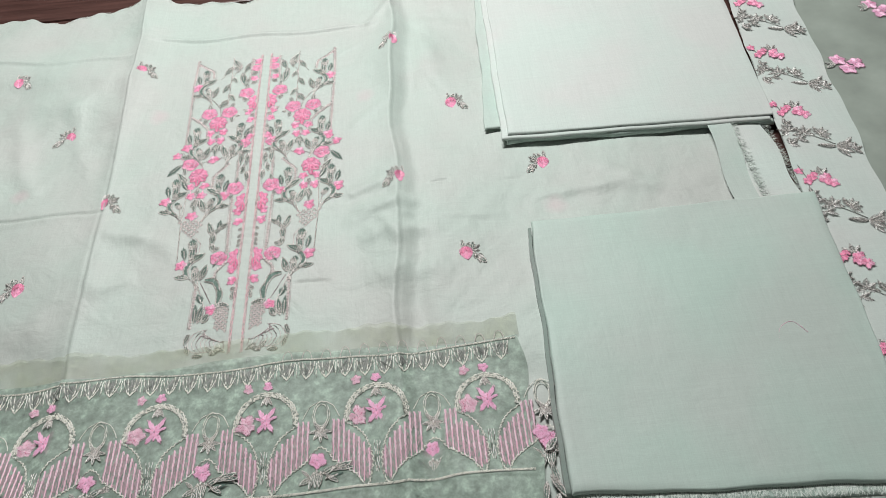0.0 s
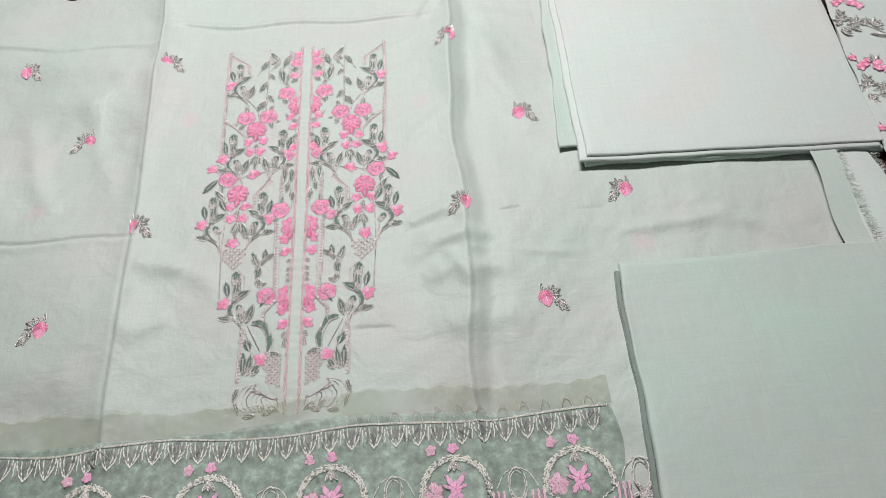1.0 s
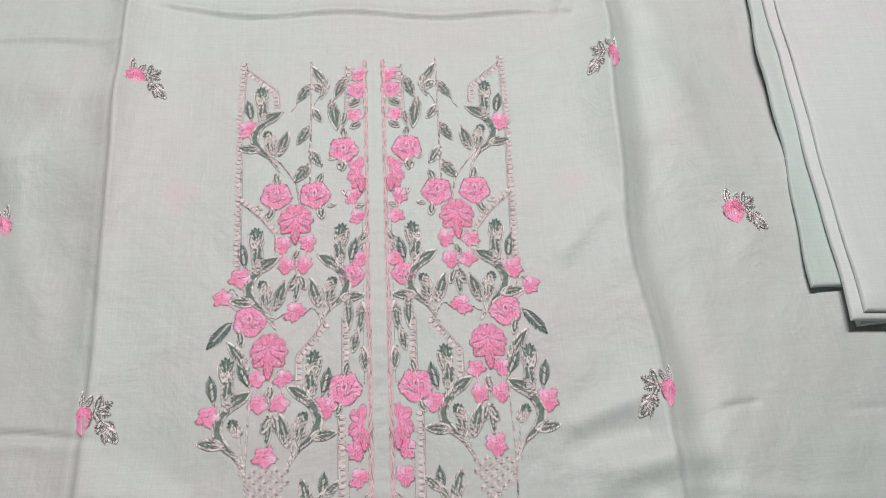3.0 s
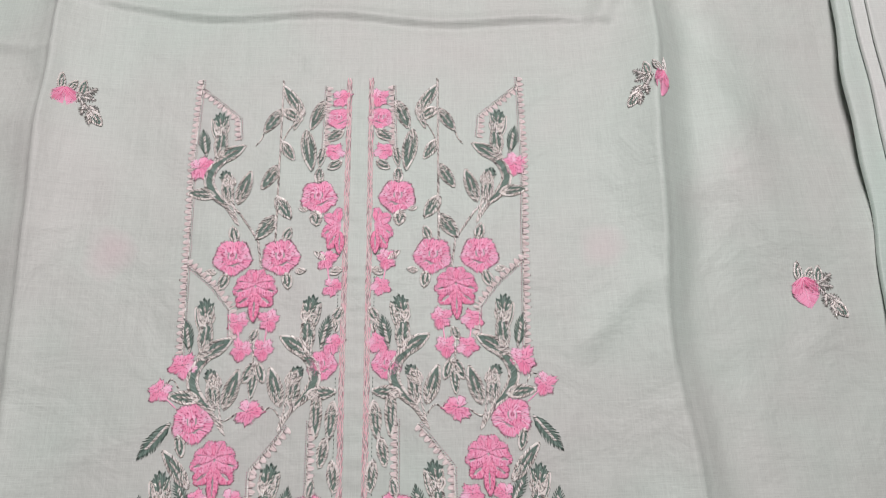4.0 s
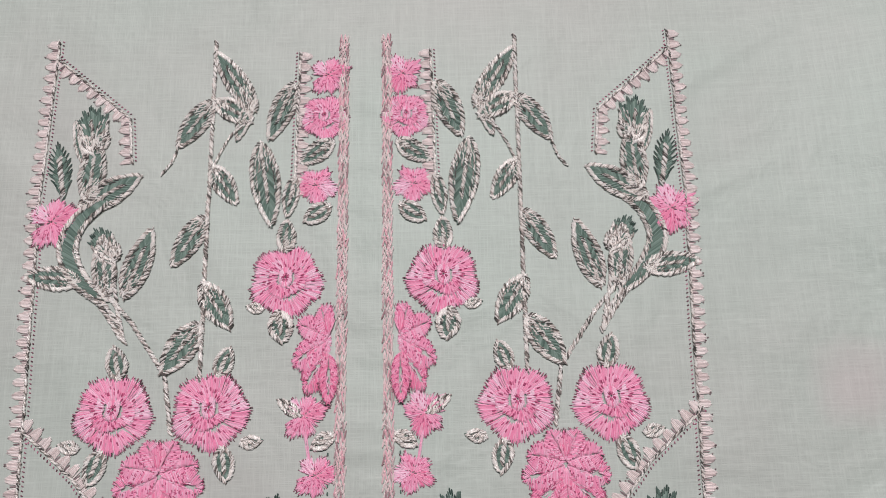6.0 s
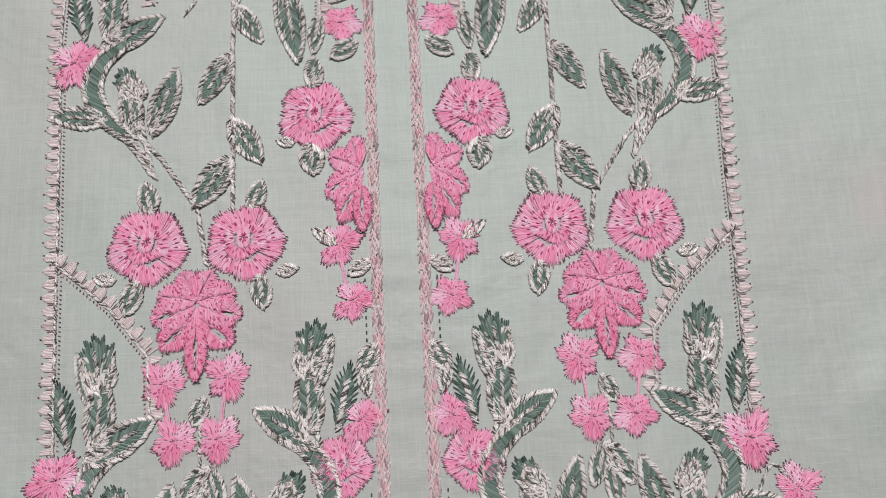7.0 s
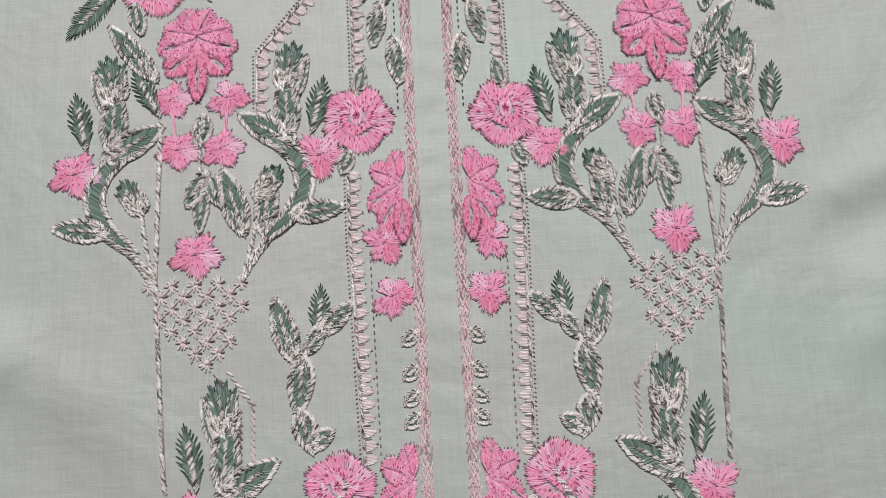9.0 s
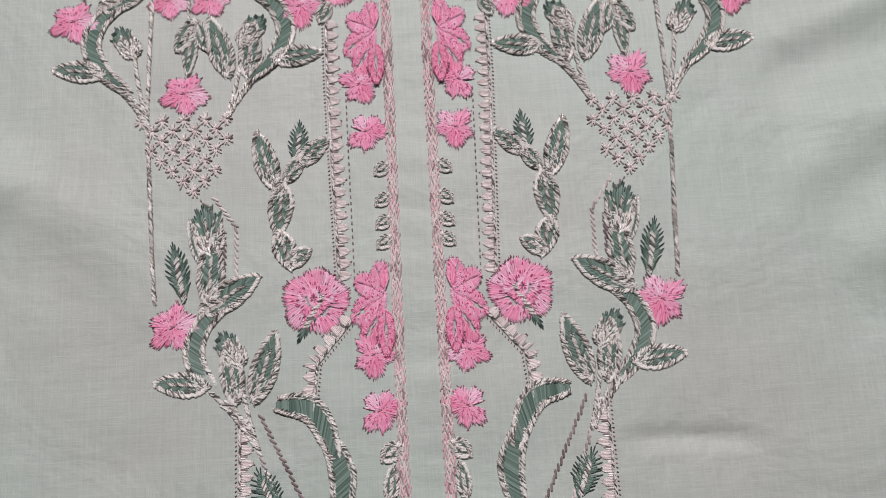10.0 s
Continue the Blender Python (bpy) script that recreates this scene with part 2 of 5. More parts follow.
class Stitches:
    """Gathers single stitches: thin raised strands, each an island of its own."""

    def __init__(self, seed=1):
        self.v, self.f, self.rnd, self.slot, self.m = [], [], random.Random(seed), 0, []

    def add(self, p, q, w=0.00042, h=0.00030, z=0.0, zf=None):
        px, py, qx, qy = p[0], p[1], q[0], q[1]
        dx, dy = qx - px, qy - py
        n = math.hypot(dx, dy)
        if n < 1e-6:
            return
        nx, ny = -dy / n * w / 2, dx / n * w / 2
        z0, z1 = (z, z) if zf is None else (z + zf(px, py), z + zf(qx, qy))
        e = 0.18
        b = len(self.v)
        self.v += [(px + nx * .4, py + ny * .4, z0), (px - nx * .4, py - ny * .4, z0), (qx - nx * .4, qy - ny * .4, z1), (qx + nx * .4, qy + ny * .4, z1),
                   (px + dx * e + nx, py + dy * e + ny, z0 + h * .45), (px + dx * e - nx, py + dy * e - ny, z0 + h * .45),
                   (qx - dx * e - nx, qy - dy * e - ny, z1 + h * .45), (qx - dx * e + nx, qy - dy * e + ny, z1 + h * .45),
                   (px + dx * e, py + dy * e, z0 + h), (qx - dx * e, qy - dy * e, z1 + h)]
        self.f += [(b, b + 8, b + 4), (b, b + 1, b + 8), (b + 1, b + 5, b + 8), (b + 4, b + 8, b + 9, b + 7), (b + 5, b + 6, b + 9, b + 8),
                   (b + 3, b + 7, b + 9), (b + 2, b + 3, b + 9), (b + 2, b + 9, b + 6)]
        self.m += [self.slot] * 8

    def line(self, pts, step=0.0024, w=0.0005, h=0.00035, z=0.0, zf=None, jig=0.0002, slant=0.0):
        """Running or stem stitch along a line."""
        for p, q in walk_line(pts, step):
            r = self.rnd
            dx, dy = q[0] - p[0], q[1] - p[1]
            n = math.hypot(dx, dy) or 1
            ox, oy = -dy / n * slant, dx / n * slant
            self.add((p[0] + r.uniform(-jig, jig) - ox - dx * .12, p[1] + r.uniform(-jig, jig) - oy - dy * .12),
                     (q[0] + r.uniform(-jig, jig) + ox + dx * .12, q[1] + r.uniform(-jig, jig) + oy + dy * .12), w, h, z, zf)

    def mesh(self, name, *mats):
        return mesh_of(name, self.v, self.f, None, False, mats, self.m)


def walk_line(pts, step):
    out, carry = [], []
    for (x0, y0), (x1, y1) in zip(pts, pts[1:]):
        n = math.hypot(x1 - x0, y1 - y0)
        k = max(1, round(n / step))
        for i in range(k):
            a, b = i / k, (i + 1) / k
            out.append(((x0 + (x1 - x0) * a, y0 + (y1 - y0) * a), (x0 + (x1 - x0) * b, y0 + (y1 - y0) * b)))
    return out


def smooth_line(pts, n=24):
    """A smooth curve through the points (Catmull-Rom)."""
    p = [pts[0], *pts, pts[-1]]
    out = []
    k = max(2, n // (len(pts) - 1))
    for i in range(1, len(p) - 2):
        for j in range(k):
            t = j / k
            out.append(tuple(0.5 * (2 * p[i][c] + (p[i + 1][c] - p[i - 1][c]) * t + (2 * p[i - 1][c] - 5 * p[i][c] + 4 * p[i + 1][c] - p[i + 2][c]) * t * t
                                    + (3 * p[i][c] - p[i - 1][c] - 3 * p[i + 1][c] + p[i + 2][c]) * t ** 3) for c in (0, 1)))
    return out + [tuple(pts[-1])]


MM = 0.001


def petal_mesh(name, r0, r1, width, mat, seed, n=None, notch=0.12, rows=2):
    """A ragged petal of long-and-short satin stitches, its root at r0, its tip at r1 along +y."""
    s = Stitches(seed)
    n = n or max(9, int(width / 0.00034))
    for row in range(rows):
        for i in range(n):
            a = (i + 0.5) / n * 2 - 1
            tip = r1 * (1 - 0.46 * abs(a) ** 1.6 - notch * 0.5 * math.exp(-(a / 0.25) ** 2) + 0.05 * math.cos(9 * a + seed) + s.rnd.uniform(-0.09, 0.08))

            def at(t):
                return (a * width * (0.10 + 0.40 * max(0, t) ** 0.8), r0 + (tip - r0) * t)
            j = s.rnd.uniform(-0.10, 0.10)
            s.slot = 0
            lo, hi = (0.0, 0.70 + j) if row else (0.22 + j, 1.0)
            s.add(at(lo), at(hi), 0.00046, 0.00032, 0.00012 + 0.0002 * row + s.rnd.uniform(0, 0.00014))
            if row == 0 and s.rnd.random() < 0.62:
                s.slot = 2
                s.add(at(0.95), at(1.0 + 0.0008 / r1), 0.00032, 0.00020, 0.0001)
            if s.rnd.random() < 0.17:
                s.slot = 1
                c = s.rnd.uniform(0.12, 0.62)
                s.add(at(c), at(c + 0.0013 / r1), 0.00040, 0.00026, 0.00056)
    return s.mesh(name, mat, WINE, PRICK)


def satin_petal(name, L, W, mat, seed, blunt=1.25, hatch=True):
    """A long petal: satin stitches from the rib to both edges, wine edges, an open hatched middle."""
    s = Stitches(seed)
    n = max(10, int(L / 0.00042))

    def half(t):
        return W / 2 * math.sin(math.pi * min(1, max(0, t)) ** blunt) ** 0.6
    for i in range(n + 1):
        t = 0.02 + 0.96 * i / n
        for sx in (-1, 1):
            e = min(0.985, t + 0.10)
            w = half(e) * s.rnd.uniform(0.90, 1.06)
            inner = (0.16 if hatch and 0.3 < t < 0.8 else 0.03) * half(t) * s.rnd.uniform(0.6, 1.3)
            s.slot = 0
            s.add((sx * inner, L * t), (sx * w, L * e), 0.00048, 0.00034, 0.00014 + s.rnd.uniform(0, 0.00014))
            if t > 0.45 and s.rnd.random() < 0.4:
                s.slot = 2
                s.add((sx * w * 0.93, L * e - 0.0002), (sx * (w + 0.0008), L * e + 0.0004), 0.00032, 0.00020, 0.0)
            if s.rnd.random() < 0.22:
                s.slot = 1
                s.add((sx * w * 0.88, L * e), (sx * w * 0.99, L * e + 0.0006), 0.00042, 0.00028, 0.00046)
            if s.rnd.random() < 0.34:
                s.slot = s.rnd.choice((1, 1, 3))
                c = s.rnd.uniform(0.2, 0.75)
                s.add((sx * w * c, L * (t + 0.05)), (sx * w * (c + 0.2), L * (t + 0.07)), 0.00038, 0.00026, 0.00052)
    if hatch:
        for i in range(16):
            t = s.rnd.uniform(0.22, 0.78)
            x = s.rnd.uniform(-0.34, 0.34) * half(t)
            s.slot = s.rnd.choice((1, 3, 3, 4))
            s.add((x, L * t), (x * 1.2, L * t + 0.0017), 0.00040, 0.00030, 0.0002)
    return s.mesh(name, mat, WINE, PRICK, LIGHT_PINK, BLUSH)


def rose_rows(name, r0, r1, seed, mats, lobes=5, wave=0.08, swirl=0.12, z=0.0, gap=0.00033, dashes=0, pricks=False):
    """One round of a rose: radial satin stitches with a ragged inner end; wine dashes lie over it."""
    s = Stitches(seed)
    n = int(2 * math.pi * r1 / gap)
    for i in range(n):
        a = i / n * 2 * math.pi + s.rnd.uniform(-.012, .012)
        out = r1 * (1 - wave * abs(math.cos(lobes * a / 2 + 0.4)) ** 3 + s.rnd.uniform(-.06, .05))
        inn = r0 * (1 + s.rnd.uniform(-.16, .16))
        b = a + swirl + s.rnd.uniform(-.05, .05)
        s.slot = 3 if math.sin(2 * a + seed) > 0.55 and s.rnd.random() < 0.7 else 0
        s.add((inn * math.cos(b), inn * math.sin(b)), (out * math.cos(a), out * math.sin(a)), 0.00047, 0.00034, z + s.rnd.uniform(0, 0.00016))
        if pricks and s.rnd.random() < 0.55:
            s.slot = 2
            s.add((out * 0.95 * math.cos(a), out * 0.95 * math.sin(a)), ((out + 0.0008) * math.cos(a), (out + 0.0008) * math.sin(a)), 0.00032, 0.00020, z)
    for i in range(dashes):
        a = (i + s.rnd.uniform(-.4, .4)) / dashes * 2 * math.pi
        c = r0 * s.rnd.uniform(0.95, 1.75)
        s.slot = 1
        s.add((c * math.cos(a), c * math.sin(a)), ((c + 0.0013) * math.cos(a - 0.03), (c + 0.0013) * math.sin(a - 0.03)), 0.00044, 0.00030, z + 0.0004)
    return s.mesh(name, *mats)


def ring_mesh(name, r0, r1, mat, seed, lobes=6, wave=0.09, z=0.0, gap=0.00040, squash=1.0):
    s = Stitches(seed)
    n = int(2 * math.pi * r1 / gap)
    for i in range(n):
        a = i / n * 2 * math.pi + s.rnd.uniform(-.01, .01)
        out = r1 * (1 - wave * (0.5 + 0.5 * math.cos(lobes * a)) + s.rnd.uniform(-.07, .05))
        inn = r0 * (1 + s.rnd.uniform(-.18, .18))
        b = a + s.rnd.uniform(-.08, .08)
        s.slot = 1 if (lobes and math.cos(lobes * a) > 0.93) else 0
        s.add((inn * math.cos(b), inn * math.sin(b) * squash), (out * math.cos(a), out * math.sin(a) * squash), 0.00050, 0.00034, z + s.rnd.uniform(0, 0.00014))
        if s.rnd.random() < 0.18:
            s.slot = 2
            c = s.rnd.choice((r0 * 1.05, r1 * 0.9, s.rnd.uniform(r0, r1)))
            s.add((c * math.cos(a), c * math.sin(a) * squash), ((c + 0.0009) * math.cos(a), (c + 0.0009) * math.sin(a) * squash), 0.00034, 0.00030, z + 0.0003)
    return s.mesh(name, mat, RIM, SHADOW)


def leaf_outline(L, W, bend=0.0, n=18, fat=0.85):
    """Left and right edges and the rib of a leaf that grows along +y."""
    rib, left, right = [], [], []
    for i in range(n + 1):
        t = i / n
        w = W / 2 * math.sin(math.pi * t ** fat) ** 0.8
        x, y = bend * L * math.sin(math.pi * t * 0.5) * t, L * t
        rib.append((x, y)), left.append((x - w, y)), right.append((x + w, y))
    return rib, left, right


def leaf_fill(name, L, W, seed, bend=0.0, serrate=0.0, mat=None, gap=0.00055):
    s = Stitches(seed)
    n = max(6, int(L / gap))
    rib, left, right = leaf_outline(L, W, bend, n)
    for i in range(n):
        for edge in (left, right):
            k = min(n, i + max(1, int(0.16 * n)))
            j = s.rnd.uniform(-0.00025, 0.00025)
            ex, ey = edge[k][0], edge[k][1] + j
            over = 1 + serrate * (1.6 if i % 2 else 0.3)
            cx = rib[k][0]
            s.add((rib[i][0], rib[i][1]), (cx + (ex - cx) * over, ey + (0.0006 if serrate and i % 2 else 0)), 0.00056, 0.00030, 0.0001 + s.rnd.uniform(0, .0001))
    return s.mesh(name, mat or TEAL)


def cord(s, pts, w=0.0013, z=0.0003, zf=None, step=0.0007, lift=0.00045):
    """A couched metal cord: short strands twisted across a line, glints and dark gaps painted by their tones."""
    for p, q in walk_line(pts, step):
        dx, dy = q[0] - p[0], q[1] - p[1]
        n = math.hypot(dx, dy) or 1
        ux, uy = dx / n, dy / n
        r = s.rnd
        for b in (0.0, 0.5):
            o, k = w / 2 * r.uniform(.7, 1.2), 0.0007 * r.uniform(.8, 1.3)
            mx, my = p[0] + dx * b + r.uniform(-.00018, .00018), p[1] + dy * b + r.uniform(-.00018, .00018)
            s.add((mx + uy * o - ux * k, my - ux * o - uy * k), (mx - uy * o + ux * k, my + ux * o + uy * k), 0.00046, lift, z + r.uniform(0, .00012), zf)


def leaf_trim(name, L, W, seed, bend=0.0, vein=True, outline=True, mat=None, w=0.0015):
    s = Stitches(seed)
    rib, left, right = leaf_outline(L, W, bend, 22)
    big = W > 0.0055
    if outline:
        for edge in (left, right):
            cord(s, [(x * 0.98 + rib[i][0] * 0.02, y) for i, (x, y) in enumerate(edge)], w if big else w * 0.75)
            if big:
                for f, a, b in ((0.68, 1, 16), (0.36, 2, 9)):
                    s.line([(x * f + rib[i][0] * (1 - f), y) for i, (x, y) in enumerate(edge)][a:b], 0.0017, 0.00044, 0.00042, 0.0004, jig=0.0004, slant=0.0003)
    if vein:
        cord(s, rib[1:17 if outline else 20], w * 0.8, 0.0004)
        if big:
            s.line([(x + s.rnd.uniform(-.0008, .0008), y) for x, y in rib[1:12]], 0.0020, 0.00044, 0.0004, 0.0005, jig=0.0005, slant=0.0003)
    return s.mesh(name, mat or SILVER)


def feather_fill(name, L, W, seed, bend=0.0):
    """A leaf with a combed rim: satin stitches whose dark ends stand out past the edge."""
    s = Stitches(seed)
    n = max(8, int(L / 0.00062))
    rib, left, right = leaf_outline(L, W, bend, n, 1.05)
    for i in range(n):
        for edge in (left, right):
            k = min(n, i + max(2, int(0.15 * n)))
            out = s.rnd.uniform(0.82, 1.08)
            ex, ey = rib[k][0] + (edge[k][0] - rib[k][0]) * out, edge[k][1] + s.rnd.uniform(-.0003, .0003)
            s.slot = 0
            s.add(rib[i], (ex, ey), 0.00054, 0.00032, 0.0001 + s.rnd.uniform(0, .00012))
            if i % 2 == 0 or k == n:
                d = math.hypot(ex - rib[i][0], ey - rib[i][1]) or 1
                ux, uy = (ex - rib[i][0]) / d, (ey - rib[i][1]) / d
                s.slot = 1
                s.add((ex - ux * .0007, ey - uy * .0007), (ex + ux * .0017, ey + uy * .0017), 0.00040, 0.0003, 0.0002)
    return s.mesh(name, TEAL, TEAL_TIP)


def fan_fill(name, L, W, seed):
    """A bud of leaf stitches that spread from its foot to a combed upper rim."""
    s = Stitches(seed)
    n = int(W / 0.00024)
    for i in range(n):
        a = (i + 0.5) / n * 2 - 1
        tip = L * (1 - 0.30 * a * a + 0.06 * math.cos(13 * a) + s.rnd.uniform(-.05, .05))
        p, q = (a * W * 0.16, L * 0.18 * (1 + s.rnd.uniform(-.3, .3))), (a * W * 0.55, tip)
        s.slot = 0
        s.add(p, q, 0.00056, 0.00032, 0.0001 + s.rnd.uniform(0, .00014))
        if i % 2 == 0:
            s.slot = 1
            s.add((q[0] * 0.94, q[1] * 0.94), (q[0] * 1.07, q[1] + 0.0011), 0.00046, 0.0003, 0.0002)
    return s.mesh(name, TEAL, TEAL_TIP)


def fan_trim(name, L, W, seed):
    """Silver loops and stray strands over the foot of the bud."""
    s = Stitches(seed + 2)
    for sx in (-1, 1):
        cord(s, smooth_line([(sx * W * 0.08, 0), (sx * W * 0.42, L * 0.16), (sx * W * 0.46, L * 0.44), (sx * W * 0.12, L * 0.34), (0, L * 0.10)], 20), 0.0012)
        cord(s, smooth_line([(sx * W * 0.10, L * 0.1), (sx * W * 0.40, L * 0.35), (sx * W * 0.52, L * 0.72)], 12), 0.0009, 0.0004)
    cord(s, [(0, L * 0.1), (W * 0.04, L * 0.78)], 0.0009, 0.0005)
    for i in range(40):
        a = s.rnd.uniform(-1, 1)
        x, y = a * W * 0.34, L * s.rnd.uniform(0.02, 0.66)
        s.add((x, y), (x + a * 0.0012 + s.rnd.uniform(-.0006, .0006), y + s.rnd.uniform(.0012, .0026)), 0.00046, 0.00042, 0.0005)
    return s.mesh(name, SILVER)


def crescent_meshes(pts, W, seed):
    """A bowed stem leaf along a curve: satin fill across it and silver along both edges."""
    line = smooth_line(pts, 40)
    n = len(line) - 1
    fill, trim = Stitches(seed), Stitches(seed + 1)
    edges = [[], []]
    for i, (x, y) in enumerate(line):
        a, b = line[max(0, i - 1)], line[min(n, i + 1)]
        d = math.hypot(b[0] - a[0], b[1] - a[1]) or 1
        nx, ny = -(b[1] - a[1]) / d, (b[0] - a[0]) / d
        w = W / 2 * math.sin(math.pi * (0.08 + 0.88 * i / n)) ** 0.7
        edges[0].append((x + nx * w, y + ny * w)), edges[1].append((x - nx * w, y - ny * w))
    for p, q in zip(walk_line(edges[0], 0.0005), walk_line(edges[1], 0.0005)):
        fill.add(p[0], (q[1][0], q[1][1]), 0.0006, 0.0003, 0.0001 + fill.rnd.uniform(0, .0001))
    for e in edges:
        cord(trim, e, 0.0013)
        trim.line([(a + (c - a) * 0.30, b + (d - b) * 0.30) for (a, b), (c, d) in zip(e, line)][3:-3], 0.0021, 0.00044, 0.0005, 0.0004, jig=0.0003, slant=0.0003)
    return fill.mesh("leaf", TEAL), trim.mesh("outline", SILVER)


CACHE = {}


def cached(key, make):
    if key not in CACHE:
        CACHE[key] = make()
    return CACHE[key]


def put(x, y, turn=0.0, scale=1.0, flip=1, lift=0.0002, level=None):
    """A place on the cloth: turn in degrees, flip -1 for the mirrored half."""
    z = (zat(x, y) if level is None else level) + lift
    sx = 0 if level is not None else (zat(x + .004, y) - zat(x - .004, y)) / .008
    sy = 0 if level is not None else (zat(x, y + .004) - zat(x, y - .004)) / .008
    lean = Vector((-sx, -sy, 1)).normalized()
    tilt = Vector((0, 0, 1)).rotation_difference(lean).to_matrix().to_4x4()
    return Matrix.Translation((x, y, z)) @ tilt @ Matrix.Rotation(radians(turn), 4, "Z") @ Matrix.Diagonal((scale * flip, scale, scale, 1))


# satin sheen painted as pinks: each petal lighter or deeper by its direction
PETAL_SHEENS = (PINK, LIGHT_PINK, PINK, ROSE, PINK)


def small_flower(owner, x, y, r=0.0075, turn=0.0, flip=1, level=None, mat=None, label=""):
    core = mat or ROSE
    ob = piece("small_flower", cached(("core", core.name), lambda: ring_mesh("small_flower", 0.0003, 0.0024, core, 5, 0, 0.0, 0.0003)), owner, put(x, y, turn, r / 0.0082, flip, level=level), label)
    kind = int(abs(x * 7919 + y * 104729) * 10) % 3
    for k in range(5):
        tone = mat or PETAL_SHEENS[(k + kind) % 5]
        me = cached(("petal", k, kind, tone.name), lambda: petal_mesh("petal", 0.0006, 0.0083 + 0.0012 * ((k + kind) % 2), 0.0072 + 0.0009 * (k % 3), tone, 10 + k + 7 * kind))
        piece("petal", me, ob, Matrix.Rotation(radians(72 * k + 12 * math.sin(3 * k + kind)), 4, "Z"))
    return ob


def rose(owner, x, y, r=0.012, turn=0.0, flip=1, level=None):
    kind = int(abs(x * 7919 + y * 104729) * 10) % 2
    ob = piece("rose", cached(("rose", kind), lambda: rose_rows("rose", 0.0062, 0.0125, 21 + kind, (PINK, WINE, PRICK, LIGHT_PINK), 5, 0.13, 0.10, 0.0001, 0.00032, 40, True)), owner, put(x, y, turn, r / 0.0128, flip, level=level))
    piece("inner_petals", cached(("rose2", kind), lambda: rose_rows("inner_petals", 0.0032, 0.0074, 32 + kind, (PINK, WINE, PRICK, LIGHT_PINK), 3, 0.22, 0.14, 0.0004, 0.00036, 34)), ob, Matrix.Translation((0.0006, 0.0009, 0)))
    piece("heart", cached(("rose3", kind), lambda: rose_rows("heart", 0.0004, 0.0040, 43 + kind, (LIGHT_PINK, WINE, PRICK, PINK), 2, 0.25, 0.3, 0.0006, 0.00044, 12)), ob, Matrix.Translation((0.0008, 0.0012, 0)) @ Matrix.Diagonal((0.75, 0.95, 1, 1)))
    return ob


BLOOM = [  # root x, y, tip x, y, width in mm from the bloom's top, for the right half and the middle
    (0.4, 16.0, 12.0, 26.0, 10.5), (0.2, 12.0, 15.0, 16.5, 11.5), (0.0, 10.5, 13.0, 8.0, 11.0), (0.0, 10.5, 5.0, 0.2, 9.5)]


def hanging_blossom(owner, x, y, scale=1.0, turn=0.0, flip=1, half=False):
    """A drooping bloom of layered petals with a long bud below; half: cut along the placket."""
    top = 14.0
    ob = piece("hanging_blossom", cached("hb_core", lambda: rose_rows("hanging_blossom", 0.0010, 0.0100, 39, (PINK, WINE, PRICK, LIGHT_PINK), 5, 0.0, 0.1, -0.0001)), owner, put(x + (0.0045 * flip if half else 0), y, turn, scale, flip) @ Matrix.Translation((0, (top - 12) * MM, 0)) @ Matrix.Diagonal((0.55 if half else 1, 1, 1, 1)))
    base = Matrix.Diagonal((1 / 0.55 if half else 1, 1, 1, 1)) @ Matrix.Translation((-0.0045 if half else 0, 12 * MM, 0))
    for k, (x0, y0, x1, y1, w) in enumerate(BLOOM):
        for sx in (1,) if half else (1, -1):
            L = math.hypot(x1 - x0, y1 - y0) * MM
            a = math.atan2(-(x1 - x0) * sx, -(y1 - y0))
            me = cached(("hb", k, sx), lambda: satin_petal("petal", L, w * MM, (ROSE, PINK, PINK, PINK)[k], 140 + 2 * k + sx, 1.3, k < 2))
            piece("petal", me, ob, base @ Matrix.Translation((x0 * sx * MM, -y0 * MM, 0.00016 * k + 0.0002)) @ Matrix.Rotation(a, 4, "Z"))
    piece("bud", cached("hb_bud", lambda: satin_petal("bud", 0.0200, 0.0076, ROSE, 31, 0.9)), ob, base @ Matrix.Translation((0, -17.5 * MM, 0.0009)) @ Matrix.Rotation(math.pi, 4, "Z"))
    piece("calyx", cached("hb_cap", lambda: petal_mesh("calyx", 0.0, 0.0085, 0.0050, ROSE, 38)), ob, base @ Matrix.Translation((0, -9.0 * MM, 0.0009)))
    return ob


